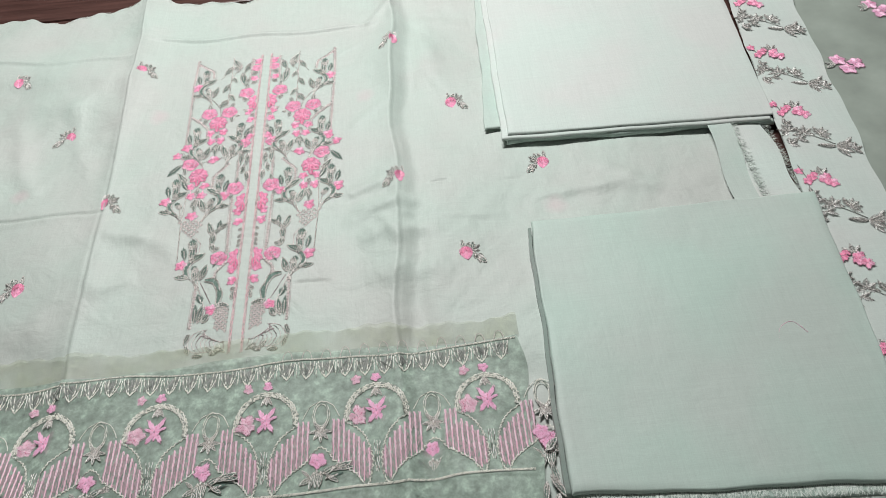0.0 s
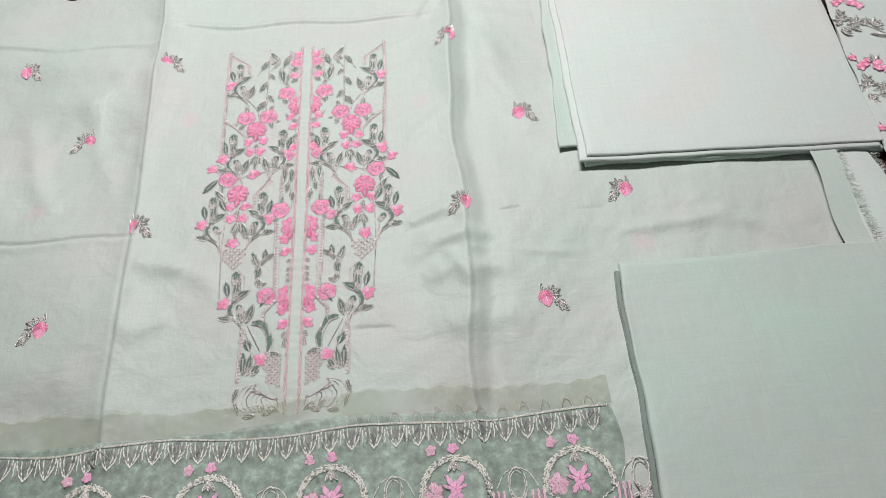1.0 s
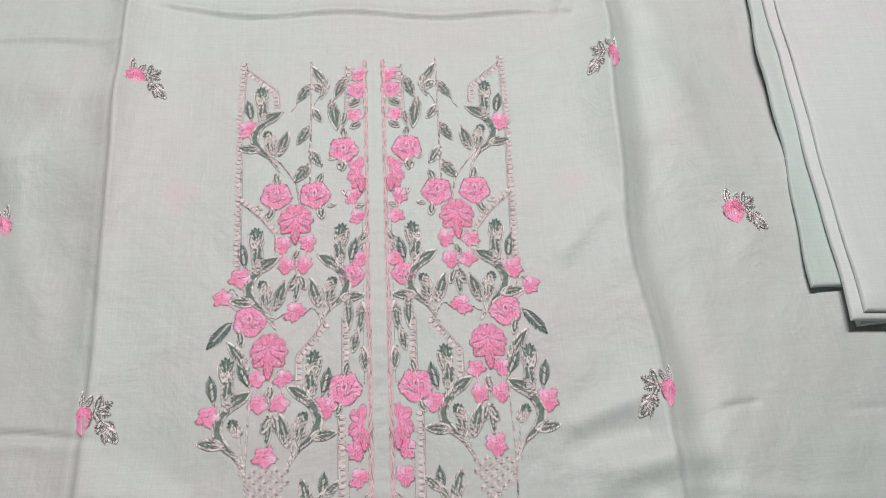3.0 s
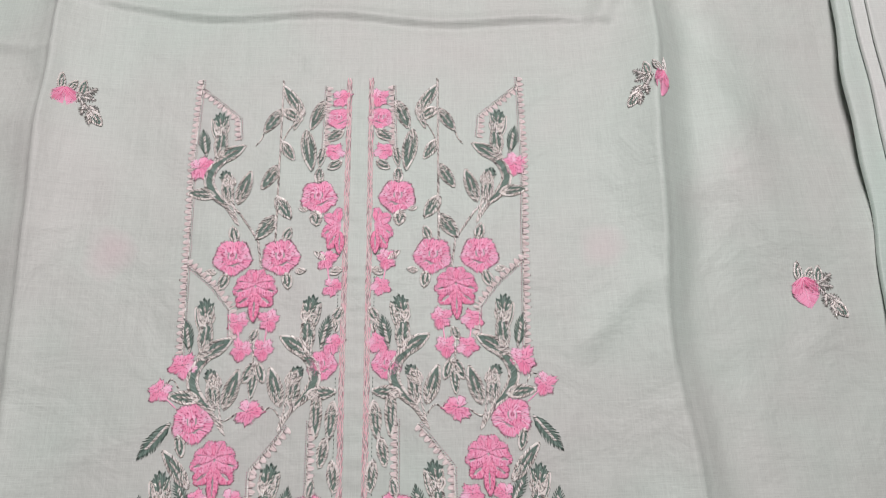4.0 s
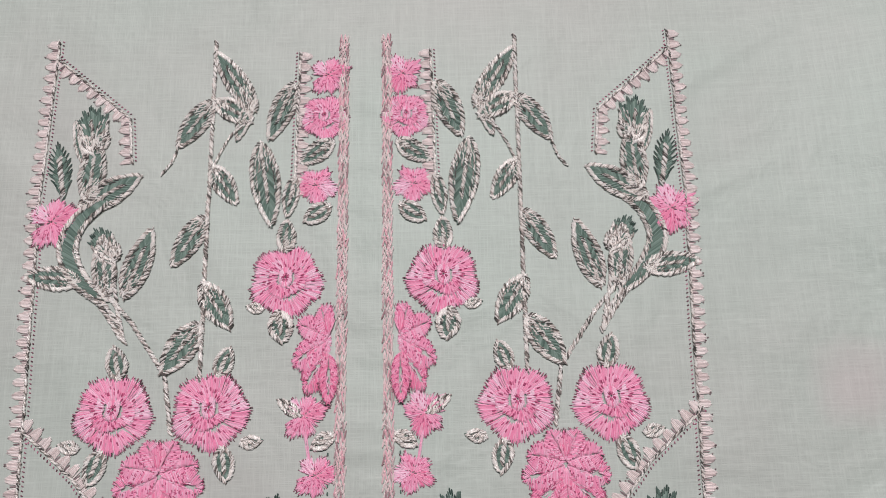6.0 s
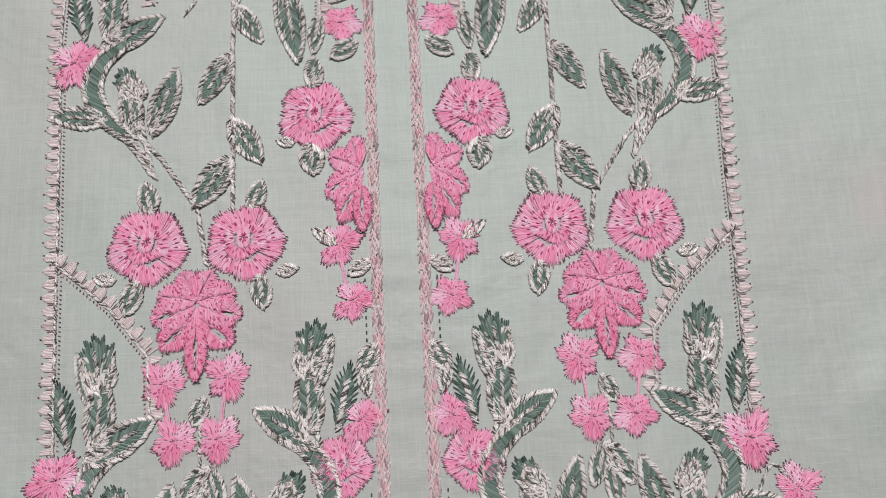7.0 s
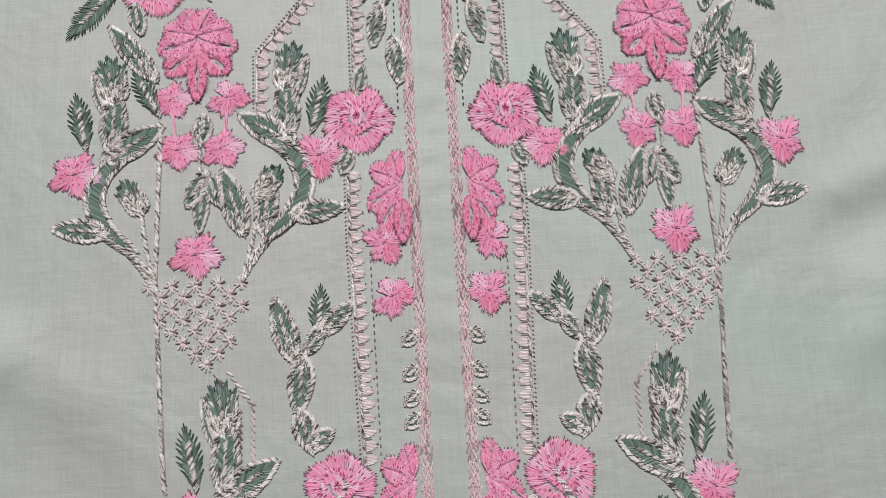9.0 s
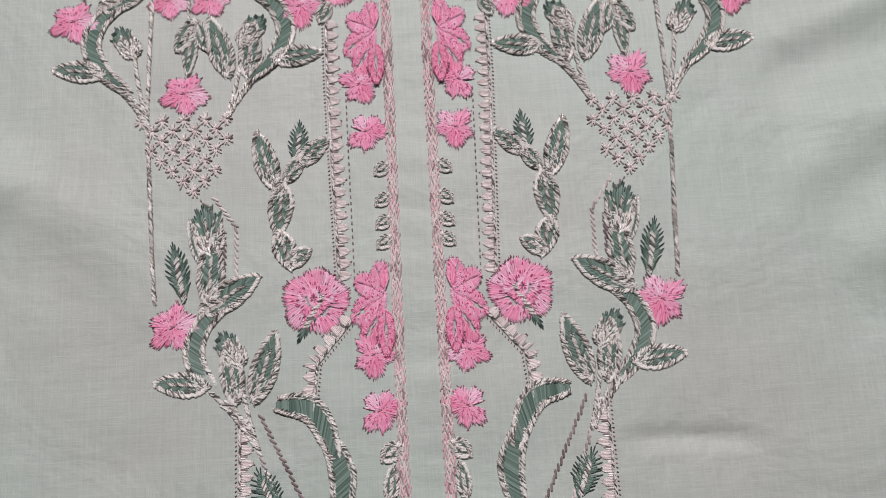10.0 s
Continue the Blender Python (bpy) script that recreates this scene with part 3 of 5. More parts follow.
def leaf(owner, x, y, x2, y2, W=0.007, kind="plain", bend=0.0, flip=1, level=None, name="leaf"):
    """An embroidered leaf from its root to its tip."""
    L = math.hypot(x2 - x, y2 - y)
    turn = math.degrees(math.atan2(-(x2 - x), y2 - y))
    Lq, Wq = round(L / 0.003) * 0.003 or 0.003, max(0.003, round(W * 0.86 / 0.001) * 0.001)
    key = (kind, round(Lq, 4), round(Wq, 4), bend)
    seed = int(Lq * 1e5 + Wq * 1e6) % 997
    if kind == "feather":
        fill = cached(("f",) + key, lambda: feather_fill("leaf", Lq, Wq * 0.88, seed, bend))
        trim = cached(("t",) + key, lambda: leaf_trim("vein", Lq * 0.9, Wq * 0.62, seed, bend, True, False, None, 0.0022))
    elif kind == "fan":
        fill = cached(("f",) + key, lambda: fan_fill("leaf", Lq, Wq, seed))
        trim = cached(("t",) + key, lambda: fan_trim("vein", Lq, Wq, seed))
    elif kind == "grey":
        fill = cached(("f",) + key, lambda: leaf_fill("leaf", Lq, Wq, seed, bend, 0.2, mat=GREY, gap=0.0008))
        trim = cached(("t",) + key, lambda: leaf_trim("vein", Lq, Wq, seed, bend, True, False))
    elif kind == "silver":
        fill = cached(("f",) + key, lambda: leaf_fill("leaf", Lq, Wq * 0.8, seed, bend, 0.1, gap=0.0009))
        trim = cached(("t",) + key, lambda: leaf_trim("outline", Lq, Wq, seed, bend, True, True))
    else:
        fill = cached(("f",) + key, lambda: leaf_fill("leaf", Lq, Wq * 0.86, seed, bend))
        trim = cached(("t",) + key, lambda: leaf_trim("outline", Lq, Wq, seed, bend))
    cx, cy = x, y
    ob = piece(name, fill, owner, put((x + x2) / 2, (y + y2) / 2, turn, L / Lq, flip, level=level))
    back = Matrix.Translation((0, -Lq / 2, 0))
    ob.matrix_basis = ob.matrix_basis @ back
    piece("vein" if kind in ("feather", "grey", "fan") else "outline", trim, ob)
    return ob


def rope(owner, pts, name="stem", w=0.0018, mat=None, zf=zat, seed=7, step=0.0026, label=""):
    """A stem of metal strands twisted side by side, with a fine strand along it."""
    s = Stitches(seed + int(abs(pts[0][0] * 9e4)) % 50)
    cord(s, pts, w * 0.62, 0.0003, zf, 0.00075)
    if w > 0.0016:
        s.line(pts, 0.0024, 0.0005, 0.0004, 0.0005, zf, 0.0003, w * 0.3)
    return piece(name, s.mesh(name, mat or SILVER), owner, None, label)


def scalloped(owner, pts, side=1, w=0.0042, pitch=0.0042, mat=None, zf=zat, seed=9, name="scalloped_braid"):
    """A braid: a band of cross stitches whose outer rim swells in small scallops, with a row of needle holes along the other side."""
    s, d = Stitches(seed), Stitches(seed + 1)
    run = 0.0
    for p, q in walk_line(pts, 0.00052):
        dx, dy = q[0] - p[0], q[1] - p[1]
        n = math.hypot(dx, dy) or 1
        ux, uy = dx / n, dy / n
        nx, ny = -uy * side, ux * side
        run += n
        c = (run / pitch) % 1.0 - 0.5
        reach = w * (0.50 + 0.54 * math.sqrt(max(0, 1 - (2.35 * c) ** 2))) * s.rnd.uniform(.93, 1.05)
        fan = -c * 0.0012
        # dark strands paint the shade in the valley between two scallops
        if abs(c) > 0.40:
            s.slot = 1 if abs(c) > 0.45 else 0
            s.add((p[0], p[1]), (p[0] + nx * w * (0.62 if s.slot else 0.48), p[1] + ny * w * (0.62 if s.slot else 0.48)), 0.0005, 0.0002, 0.0001, zf)
            continue
        s.slot = 0
        s.add((p[0] + nx * 0.0002, p[1] + ny * 0.0002), (p[0] + nx * reach + ux * fan, p[1] + ny * reach + uy * fan), 0.00048, 0.00034, 0.0002 - (0.0001 if s.slot else 0), zf)
        s.slot = 0
        if s.rnd.random() < 0.10:
            s.slot = 1
            s.add((p[0] + nx * reach * 0.96, p[1] + ny * reach * 0.9), (p[0] + nx * reach * 1.1, p[1] + ny * reach * 1.1), 0.0004, 0.0003, 0.0003, zf)
    cord(d, pts, 0.0007, 0.0003, zf, 0.0011)
    d.slot = 1
    for p, q in walk_line(pts, 0.0014):
        n = math.hypot(q[0] - p[0], q[1] - p[1]) or 1
        nx, ny = (q[1] - p[1]) / n * side, -(q[0] - p[0]) / n * side
        d.add((p[0] + nx * 0.0009, p[1] + ny * 0.0009), (p[0] + nx * 0.0016 + (q[0] - p[0]) * 0.3, p[1] + ny * 0.0016 + (q[1] - p[1]) * 0.3), 0.0004, 0.0003, 0.0001, zf)
    ob = piece(name, s.mesh(name, mat or BRAID, SHADOW), owner)
    piece("edge_stitching", d.mesh("edge_stitching", SILVER, PRICK), ob)
    return ob


# ---- the table, and an unseen room added for bounce light ----
def box_bm(x0, y0, z0, x1, y1, z1, bevel=0.0):
    bm = bmesh.new()
    bmesh.ops.create_cube(bm, size=1)
    bmesh.ops.scale(bm, vec=(x1 - x0, y1 - y0, z1 - z0), verts=bm.verts)
    bmesh.ops.translate(bm, vec=((x0 + x1) / 2, (y0 + y1) / 2, (z0 + z1) / 2), verts=bm.verts)
    if bevel:
        bmesh.ops.bevel(bm, geom=bm.edges[:], offset=bevel, segments=2, affect="EDGES", profile=0.5)
    return bm


def wood(name, base, rough):
    mat, nt, bsdf = material(name)
    co = nt.nodes.new("ShaderNodeTexCoord")
    mp = node(nt, "ShaderNodeMapping")
    mp.inputs["Scale"].default_value = (4, 60, 30)
    nt.links.new(co.outputs["Object"], mp.inputs[0])
    nz = node(nt, "ShaderNodeTexNoise", Scale=2.0, Detail=6.0, Roughness=0.6)
    nt.links.new(mp.outputs[0], nz.inputs["Vector"])
    nt.links.new(ramp(nt, nz.outputs["Fac"], [(0.3, [c * 0.55 for c in base]), (0.7, [c * 1.3 for c in base])]), bsdf.inputs["Base Color"])
    bsdf.inputs["Roughness"].default_value = rough
    b = node(nt, "ShaderNodeBump", Strength=0.2, Distance=0.001)
    nt.links.new(nz.outputs["Fac"], b.inputs["Height"])
    nt.links.new(b.outputs[0], bsdf.inputs["Normal"])
    return mat


def plaster(name, base):
    mat, nt, bsdf = material(name)
    nz = node(nt, "ShaderNodeTexNoise", Scale=6.0, Detail=5.0)
    nt.links.new(ramp(nt, nz.outputs["Fac"], [(0.3, [c * 0.93 for c in base]), (0.7, base)]), bsdf.inputs["Base Color"])
    bsdf.inputs["Roughness"].default_value = 0.9
    return mat


WOOD = wood("dark_red_brown_wood", (0.085, 0.042, 0.036), 0.28)
WALL = plaster("off_white_plaster", (0.42, 0.42, 0.415))
FLOOR = plaster("grey_floor", (0.30, 0.29, 0.28))

table = thing("table", "dark red-brown wooden table under the cloths", "table")
for i in range(9):
    y0 = -1.02 + 0.17 * i
    part("plank", box_bm(-1.25, y0, -0.034, 1.35, y0 + 0.166, -0.003, 0.003), WOOD, table)
for x, y in ((-1.15, -0.95), (1.2, -0.95), (-1.15, 0.4), (1.2, 0.4)):
    part("leg", box_bm(x - 0.03, y - 0.03, -0.75, x + 0.03, y + 0.03, -0.034, 0.004), WOOD, table)
# out of view: a plain closed shell added to bounce the lamp's light
for name, dims in (("floor", (-2.6, -2.6, -0.85, 2.6, 2.6, -0.75)), ("ceiling", (-2.6, -2.6, 1.95, 2.6, 2.6, 2.05)), ("wall_north", (-2.6, 2.5, -0.75, 2.6, 2.6, 1.95)),
                   ("wall_south", (-2.6, -2.6, -0.75, 2.6, -2.5, 1.95)), ("wall_east", (2.5, -2.5, -0.75, 2.6, 2.5, 1.95)), ("wall_west", (-2.6, -2.5, -0.75, -2.5, 2.5, 1.95))):
    ob = part(name, box_bm(*dims), FLOOR if name == "floor" else WALL, None)
    tagged(ob, "plain %s of the room" % name.split("_")[0], name.split("_")[0], kind="structure")


# ---- the shirt ----
def sheet(name, x0, x1, y0, y1, step, height, mat, edge=None, thick=0.0):
    """A cloth sheet on a grid. edge(x, y) moves the rim points."""
    nx, ny = int((x1 - x0) / step), int((y1 - y0) / step)
    xs, ys = np.linspace(x0, x1, nx + 1), np.linspace(y0, y1, ny + 1)
    X, Y = np.meshgrid(xs, ys)
    if edge:
        X, Y = edge(X, Y)
    Z = height(X, Y)
    verts = np.stack([X, Y, Z], -1).reshape(-1, 3).tolist()
    w = nx + 1
    faces = [(j * w + i, j * w + i + 1, (j + 1) * w + i + 1, (j + 1) * w + i) for j in range(ny) for i in range(nx)]
    me = mesh_of(name, verts, faces, mat, True)
    return me


def wavy_top(X, Y):
    """The torn upper rim of the shirt runs uneven."""
    t = np.clip((Y - 0.05) / 0.13, 0, 1)
    rim = 0.012 * np.sin(X * 21) + 0.006 * np.sin(X * 57 + 1) + 0.003 * np.sin(X * 160) - 0.06 * np.clip(X, 0, 1) + 0.02 * np.clip(-X - 0.3, 0, 1)
    return X, Y + t * rim


shirt = thing("embroidered_shirt_front", "creased pale mint cotton shirt front with pink and silver embroidery", "shirt fabric")
piece("cloth", sheet("cloth", -0.72, 0.66, -0.82, 0.165, 0.0023, lie, MINT, wavy_top), shirt)

CHAIN = thread("pink_and_silver_thread", [(0.0, (0.90, 0.50, 0.58)), (0.3, (0.92, 0.70, 0.72)), (0.7, (0.90, 0.79, 0.78)), (0.95, (0.48, 0.30, 0.33))], metal=0.1, rough=0.4)
AX = 0.0065


def lines(pts, flip):
    """Both halves share one drawing: the left is mirrored about the placket."""
    return [(flip * x * MM + AX * y * MM, y * MM) for x, y in pts]


for flip in (1, -1):
    s, d = Stitches(50 + flip), Stitches(60 + flip)
    for k, off in enumerate((6.1, 6.8, 7.5, 8.2, 8.9)):
        s.line(lines([(off, 1), (off, -160), (off - .3, -320), (off, -546)], flip), 0.0027 + 0.0003 * (k % 2), 0.00058, 0.00048, 0.0003 + 0.00012 * (k in (1, 3)), zat, 0.0003, slant=0.00035 * (1 if k % 2 else -1))
    for i in range(90):
        y = -2 - i * 6.0
        p = lines([(6.1 + s.rnd.uniform(-.4, .4), y), (9.1, y - 2.2)], flip)
        d.add(p[0], p[1], 0.0005, 0.0003, 0.0005, zat)
    ob = piece("placket_chain", s.mesh("placket_chain", CHAIN), shirt)
    piece("couching", d.mesh("couching", ROSE_SILVER), ob)
    # braids
    for pts, side in (([(108, 1), (108.5, -60), (106, -120), (103.5, -190)], -flip), ([(108, -6), (81, -29), (79, -46)], -flip), ([(107, -132), (89, -148), (77, -163), (76, -182)], flip),
                      ([(23, -5), (24, -59)], flip), ([(38.5, -234), (59, -259), (59, -282)], flip), ([(26, -231), (26, -277)], flip), ([(29, -302), (29, -326), (26.5, -398)], flip),
                      ([(22.5, -411), (34.5, -425), (36, -440)], -flip), ([(60, -441), (60, -508)], flip)):
        scalloped(shirt, lines(pts, flip), -side, seed=70 + len(pts))
    for pts in ([(53, 0), (52.5, -60), (52, -120)], [(63, -117), (60, -136)], [(91, -282), (92, -336), (88, -402)], [(64, -116), (75, -100), (88, -86)]):
        rope(shirt, lines(pts, flip), w=0.0022)
    for pts in ([(64, -40), (66, -46), (69, -50)], [(39, -30), (46, -36), (51.5, -47)], [(69, -226), (75, -230), (79, -228)], [(43, -229), (48, -223), (54, -225)], [(103, -212), (108, -205), (114, -212)], [(61, -180), (61, -196)], [(78, -282), (78, -300)]):
        rope(shirt, lines(smooth_line(pts, 8), flip), "tendril", w=0.0012, step=0.002)
    for pts in ([(53.5, -440), (37, -473)], [(57, -443), (44, -478)], [(69, -366), (61, -377), (61, -394)], [(72, -368), (65, -379), (65, -394)]):
        s = Stitches(5)
        s.line(lines(pts, flip), 0.0022, 0.0008, 0.0004, 0.0002, zat, slant=0.0006)
        piece("running_stitch", s.mesh("running_stitch", SHADOW if pts[0][0] in (53.5, 72) else ROSE_SILVER), shirt)


for flip in (1, -1):
    for pts in ([(53, -170), (55, -188)], [(72, -171), (69, -188)], [(68.5, -274), (70, -292)], [(87.5, -274), (85.5, -292)], [(19, -131), (16, -149)], [(114.5, -212), (104, -222)]):
        s = Stitches(8)
        for o in (0.0, 0.5):
            s.line(lines([(x + o, y) for x, y in pts], flip), 0.005, 0.0005, 0.0004, 0.0003, zat, 0.0001)
        piece("jump_thread", s.mesh("jump_thread", PINK), shirt)
    for pts, mat in (([(11.2, -140), (11.2, -182)], TEAL_TIP), ([(11.2, -206), (11.2, -282)], TEAL_TIP), ([(22.6, -330), (21.4, -396)], SHADOW), ([(84, -354), (69, -372)], SHADOW)):
        s = Stitches(9)
        for p, q in walk_line(lines(pts, flip), 0.0024):
            s.add(p, ((p[0] + q[0]) / 2, (p[1] + q[1]) / 2), 0.0005, 0.0003, 0.0002, zat)
        piece("running_stitch", s.mesh("running_stitch", mat), shirt)


def flowers(fn, spots, **kw):
    for x, y, *r in spots:
        for flip in (1, -1):
            px, py = lines([(x, y)], flip)[0]
            if r:
                fn(shirt, px, py, r[0] * MM, turn=flip * (x * 7 % 40), flip=flip, **kw)
            else:
                fn(shirt, px, py, flip=flip, **kw)


flowers(small_flower, [(13, -14, 7), (16.5, -55, 7), (19, -131, 7), (15, -149, 6.5), (103.5, -66, 8.5), (102, -197, 8.5), (53, -170, 7), (72, -171, 7), (55.5, -188, 6.8), (68.5, -188, 6.8),
                       (61.5, -225, 8), (13.5, -185, 6.8), (114.5, -212, 7)])
flowers(small_flower, [(68.5, -274, 6.8), (87.5, -274, 6.8), (70.5, -292, 7), (85, -292, 7), (38, -296, 8), (118, -299, 8.2), (17.5, -327, 7), (79, -328, 8), (15.5, -345, 7),
                       (81.5, -410, 8.2), (15.5, -423, 7), (14, -441, 7), (36, -482, 7.5)])
flowers(rose, [(14, -30, 8.5), (25.5, -88, 12.3), (48, -129, 12.5), (78, -129, 12.5), (19.5, -198, 9.5), (93.5, -231, 12.3), (25, -284, 12.5), (34.5, -404, 11.5)])
for x, y, half in ((62.5, -150, False), (79, -254, False), (10.5, -109, True), (10.5, -309, True), (10.5, -405, True)):
    for flip in (1, -1):
        px, py = lines([(x, y)], flip)[0]
        hanging_blossom(shirt, px, py, 0.90 if not half else 0.80, 0, flip, half)


def leaves(rows, kind="plain"):
    for x0, y0, x1, y1, w in rows:
        for flip in (1, -1):
            (ax, ay), (bx, by) = lines([(x0, y0), (x1, y1)], flip)
            leaf(shirt, ax, ay, bx, by, w * MM, kind, flip=flip)


leaves([(38, -27, 53, -4, 8), (52, -23, 39, -31, 8), (53, -23, 64, -40, 9), (52, -47, 43, -61, 8), (53, -65, 63, -82, 9), (53, -88, 43, -103, 9), (53, -101, 64, -117, 9),
        (11, -39, 22, -47, 8), (12, -62, 20, -68, 6), (26, -78, 26, -67, 7), (28, -98, 26, -108, 7), (46, -118, 43, -109, 6), (77, -118, 80, -108, 6)])
leaves([(44, -140, 42, -150, 6), (81, -140, 84, -150, 6), (101, -238, 98, -250, 6), (92.5, -267, 109, -246, 8), (25, -275, 23, -264, 6), (28, -295, 31, -303, 6), (12, -220, 14, -242, 7), (22, -214, 22, -241, 7),
        (16, -241, 19, -258, 7), (12, -254, 10, -272, 7), (39, -356, 29, -346, 7), (48, -364, 54, -343, 8), (59, -196, 54, -208, 6), (60, -196, 66, -208, 6)])
leaves([(9, -357, 13, -361, 5), (9, -368, 13, -372, 5), (9, -376, 13, -380, 5), (9, -383, 13, -387, 5), (9, -163, 13, -172, 6), (45, -362, 47, -381, 8), (47, -379, 42, -393, 8), (44, -391, 36, -386, 6),
        (76, -300, 71, -312, 6), (76, -300, 82, -312, 6), (9, -452, 14, -457, 5)])
leaves([(106, -230, 122, -250, 10), (40, -358, 39, -341, 7), (91, -280, 100, -264, 7), (32, -402, 40, -416, 4)], "feather")
leaves([(25, -17, 33, -38, 9), (36, -39, 31, -69, 10), (60, -199, 61, -217, 6), (77, -304, 78, -321, 6), (33, -97, 38, -96, 4), (38, -139, 32, -138, 4), (88, -139, 94, -138, 4), (20, -131, 27, -126, 4),
        (60, -176, 63, -184, 6), (13, -170, 11, -178, 5), (77, -280, 77, -290, 6), (40, -24, 44, -38, 5), (24, -52, 26, -66, 6), (10, -137, 16, -141, 4), (44, -362, 38, -352, 6)], "silver")

SPRAY = [  # x0, y0, x1, y1, width in mm from the spray's flower, and the kind of leaf
    (-12, 24, -9, 40, 10, "fan"), (-11, 7, -12, 29, 9, "plain"), (-3, 8, 1, 27, 7, "feather"), (-8, 4, -28, 16, 11, "plain"),
    (-26, -26, -33, -3, 9, "plain"), (-20, -26, -17, -5, 8, "silver"), (-22, -14, -15, -4, 8, "fan"), (-11, -20, 7, -18, 8, "plain"), (-9, 20, -4, 36, 5, "silver")]


def spray(x, y, turned=1, skip=()):
    """A leaf spray of the neck panel about its flower, on both halves."""
    for flip in (1, -1):
        for k, (x0, y0, x1, y1, w, kind) in enumerate(SPRAY):
            if k in skip:
                continue
            (ax, ay), (bx, by) = lines([(x + turned * x0, y + y0), (x + turned * x1, y + y1)], flip)
            leaf(shirt, ax, ay, bx, by, w * MM, kind, flip=flip)
        fill, trim = cached(("bow", turned * flip), lambda: crescent_meshes([(turned * flip * a * MM, b * MM) for a, b in ((-17, 7), (-9, 0), (-6, -10), (-11, -20), (-20, -28))], 0.006, 80))
        px, py = lines([(x, y)], flip)[0]
        ob = piece("bowed_leaf", fill, shirt, put(px, py))
        piece("outline", trim, ob)
        for pts in ([(-17, -25), (-24, -34), (-27, -41)], [(-21, -12), (-23, -26), (-26, -38)], [(-12, -22), (-20, -31), (-26, -40)]):
            rope(shirt, lines(smooth_line([(x + turned * a, y + b) for a, b in pts], 8), flip), w=0.0022)


spray(103.5, -66)
spray(102, -197)
spray(17.5, -196, -1)
spray(118, -299, 1, (4, 5))
spray(37.5, -296, -1)
spray(81, -410)
leaves([(50, -500, 46, -474, 8), (44, -500, 38, -488, 8), (30, -476, 14, -478, 7), (12, -470, 11, -458, 5)])
leaves([(54, -500, 55, -474, 7), (48, -472, 54, -458, 9)], "feather")
for flip in (1, -1):
    for pts in ([(48, -437), (36, -440), (29, -455)], [(31, -449), (27, -461), (29, -476)]):
        fill, trim = crescent_meshes(lines(pts, flip), 0.0075, 90)
        mid = lines([pts[1]], flip)[0]
        ob = piece("bowed_leaf", fill, shirt, Matrix.Translation((0, 0, zat(*mid) + 0.0003)))
        piece("outline", trim, ob)


def inside(p, poly):
    hit = False
    for (x0, y0), (x1, y1) in zip(poly, poly[1:] + poly[:1]):
        if (y0 > p[1]) != (y1 > p[1]) and p[0] < (x1 - x0) * (p[1] - y0) / (y1 - y0) + x0:
            hit = not hit
    return hit


def lattice(poly, pitch, flip):
    """A staggered field of small star-shaped knots."""
    k = Stitches(34)
    us = [p[0] for p in poly]
    vs = [p[1] for p in poly]
    n = int((max(us) - min(us) + max(vs) - min(vs)) / pitch) + 2
    for i in range(-n, n):
        for j in range(-n, n):
            x, y = min(us) + (i + j) * pitch / 2, max(vs) + (i - j) * pitch / 2
            if not inside((x, y), poly):
                continue
            for a in range(11):
                w = a * 0.62 + k.rnd.uniform(-.2, .2)
                r = k.rnd.uniform(1.9, 2.8)
                c = lines([(x + pitch / 2 + 0.3 * math.cos(w), y + 0.3 * math.sin(w)), (x + pitch / 2 + r * math.cos(w), y + r * 1.2 * math.sin(w))], flip)
                k.slot = 1 if a % 6 == 5 else 0
                k.add(c[0], c[1], 0.0006, 0.0005, 0.0003, zat)
    piece("knot_stitching", k.mesh("knots", BRAID, SHADOW), shirt)


for flip in (1, -1):
    lattice([(60, -334), (92, -336), (89, -351), (69, -366), (57, -345)], 7.4, flip)
    lattice([(12, -478), (30, -480), (24, -510), (12, -518)], 6.0, flip)
    for k in range(9):
        s = Stitches(44 + k)
        a = 1 - k * 0.10
        s.line(lines(smooth_line([(36 + k, -510 - k), (43 * a + 8, -514 - 2 * k), (52 * a + 6, -528), (44 * a + 6, -540), (34, -541)], 24), flip), 0.0022, 0.0007, 0.0004, 0.0002, zat, 0.0004, 0.0004)
        piece("paisley_line", s.mesh("paisley_line", ROSE_SILVER if k % 3 == 0 else SILVER if k % 3 == 1 else SHADOW), shirt)
leaves([(58, -514, 62, -528, 6), (60, -530, 55, -543, 6), (50, -546, 38, -545, 6), (30, -545, 18, -540, 6), (24, -536, 12, -543, 6), (36, -533, 24, -546, 5)], "silver")


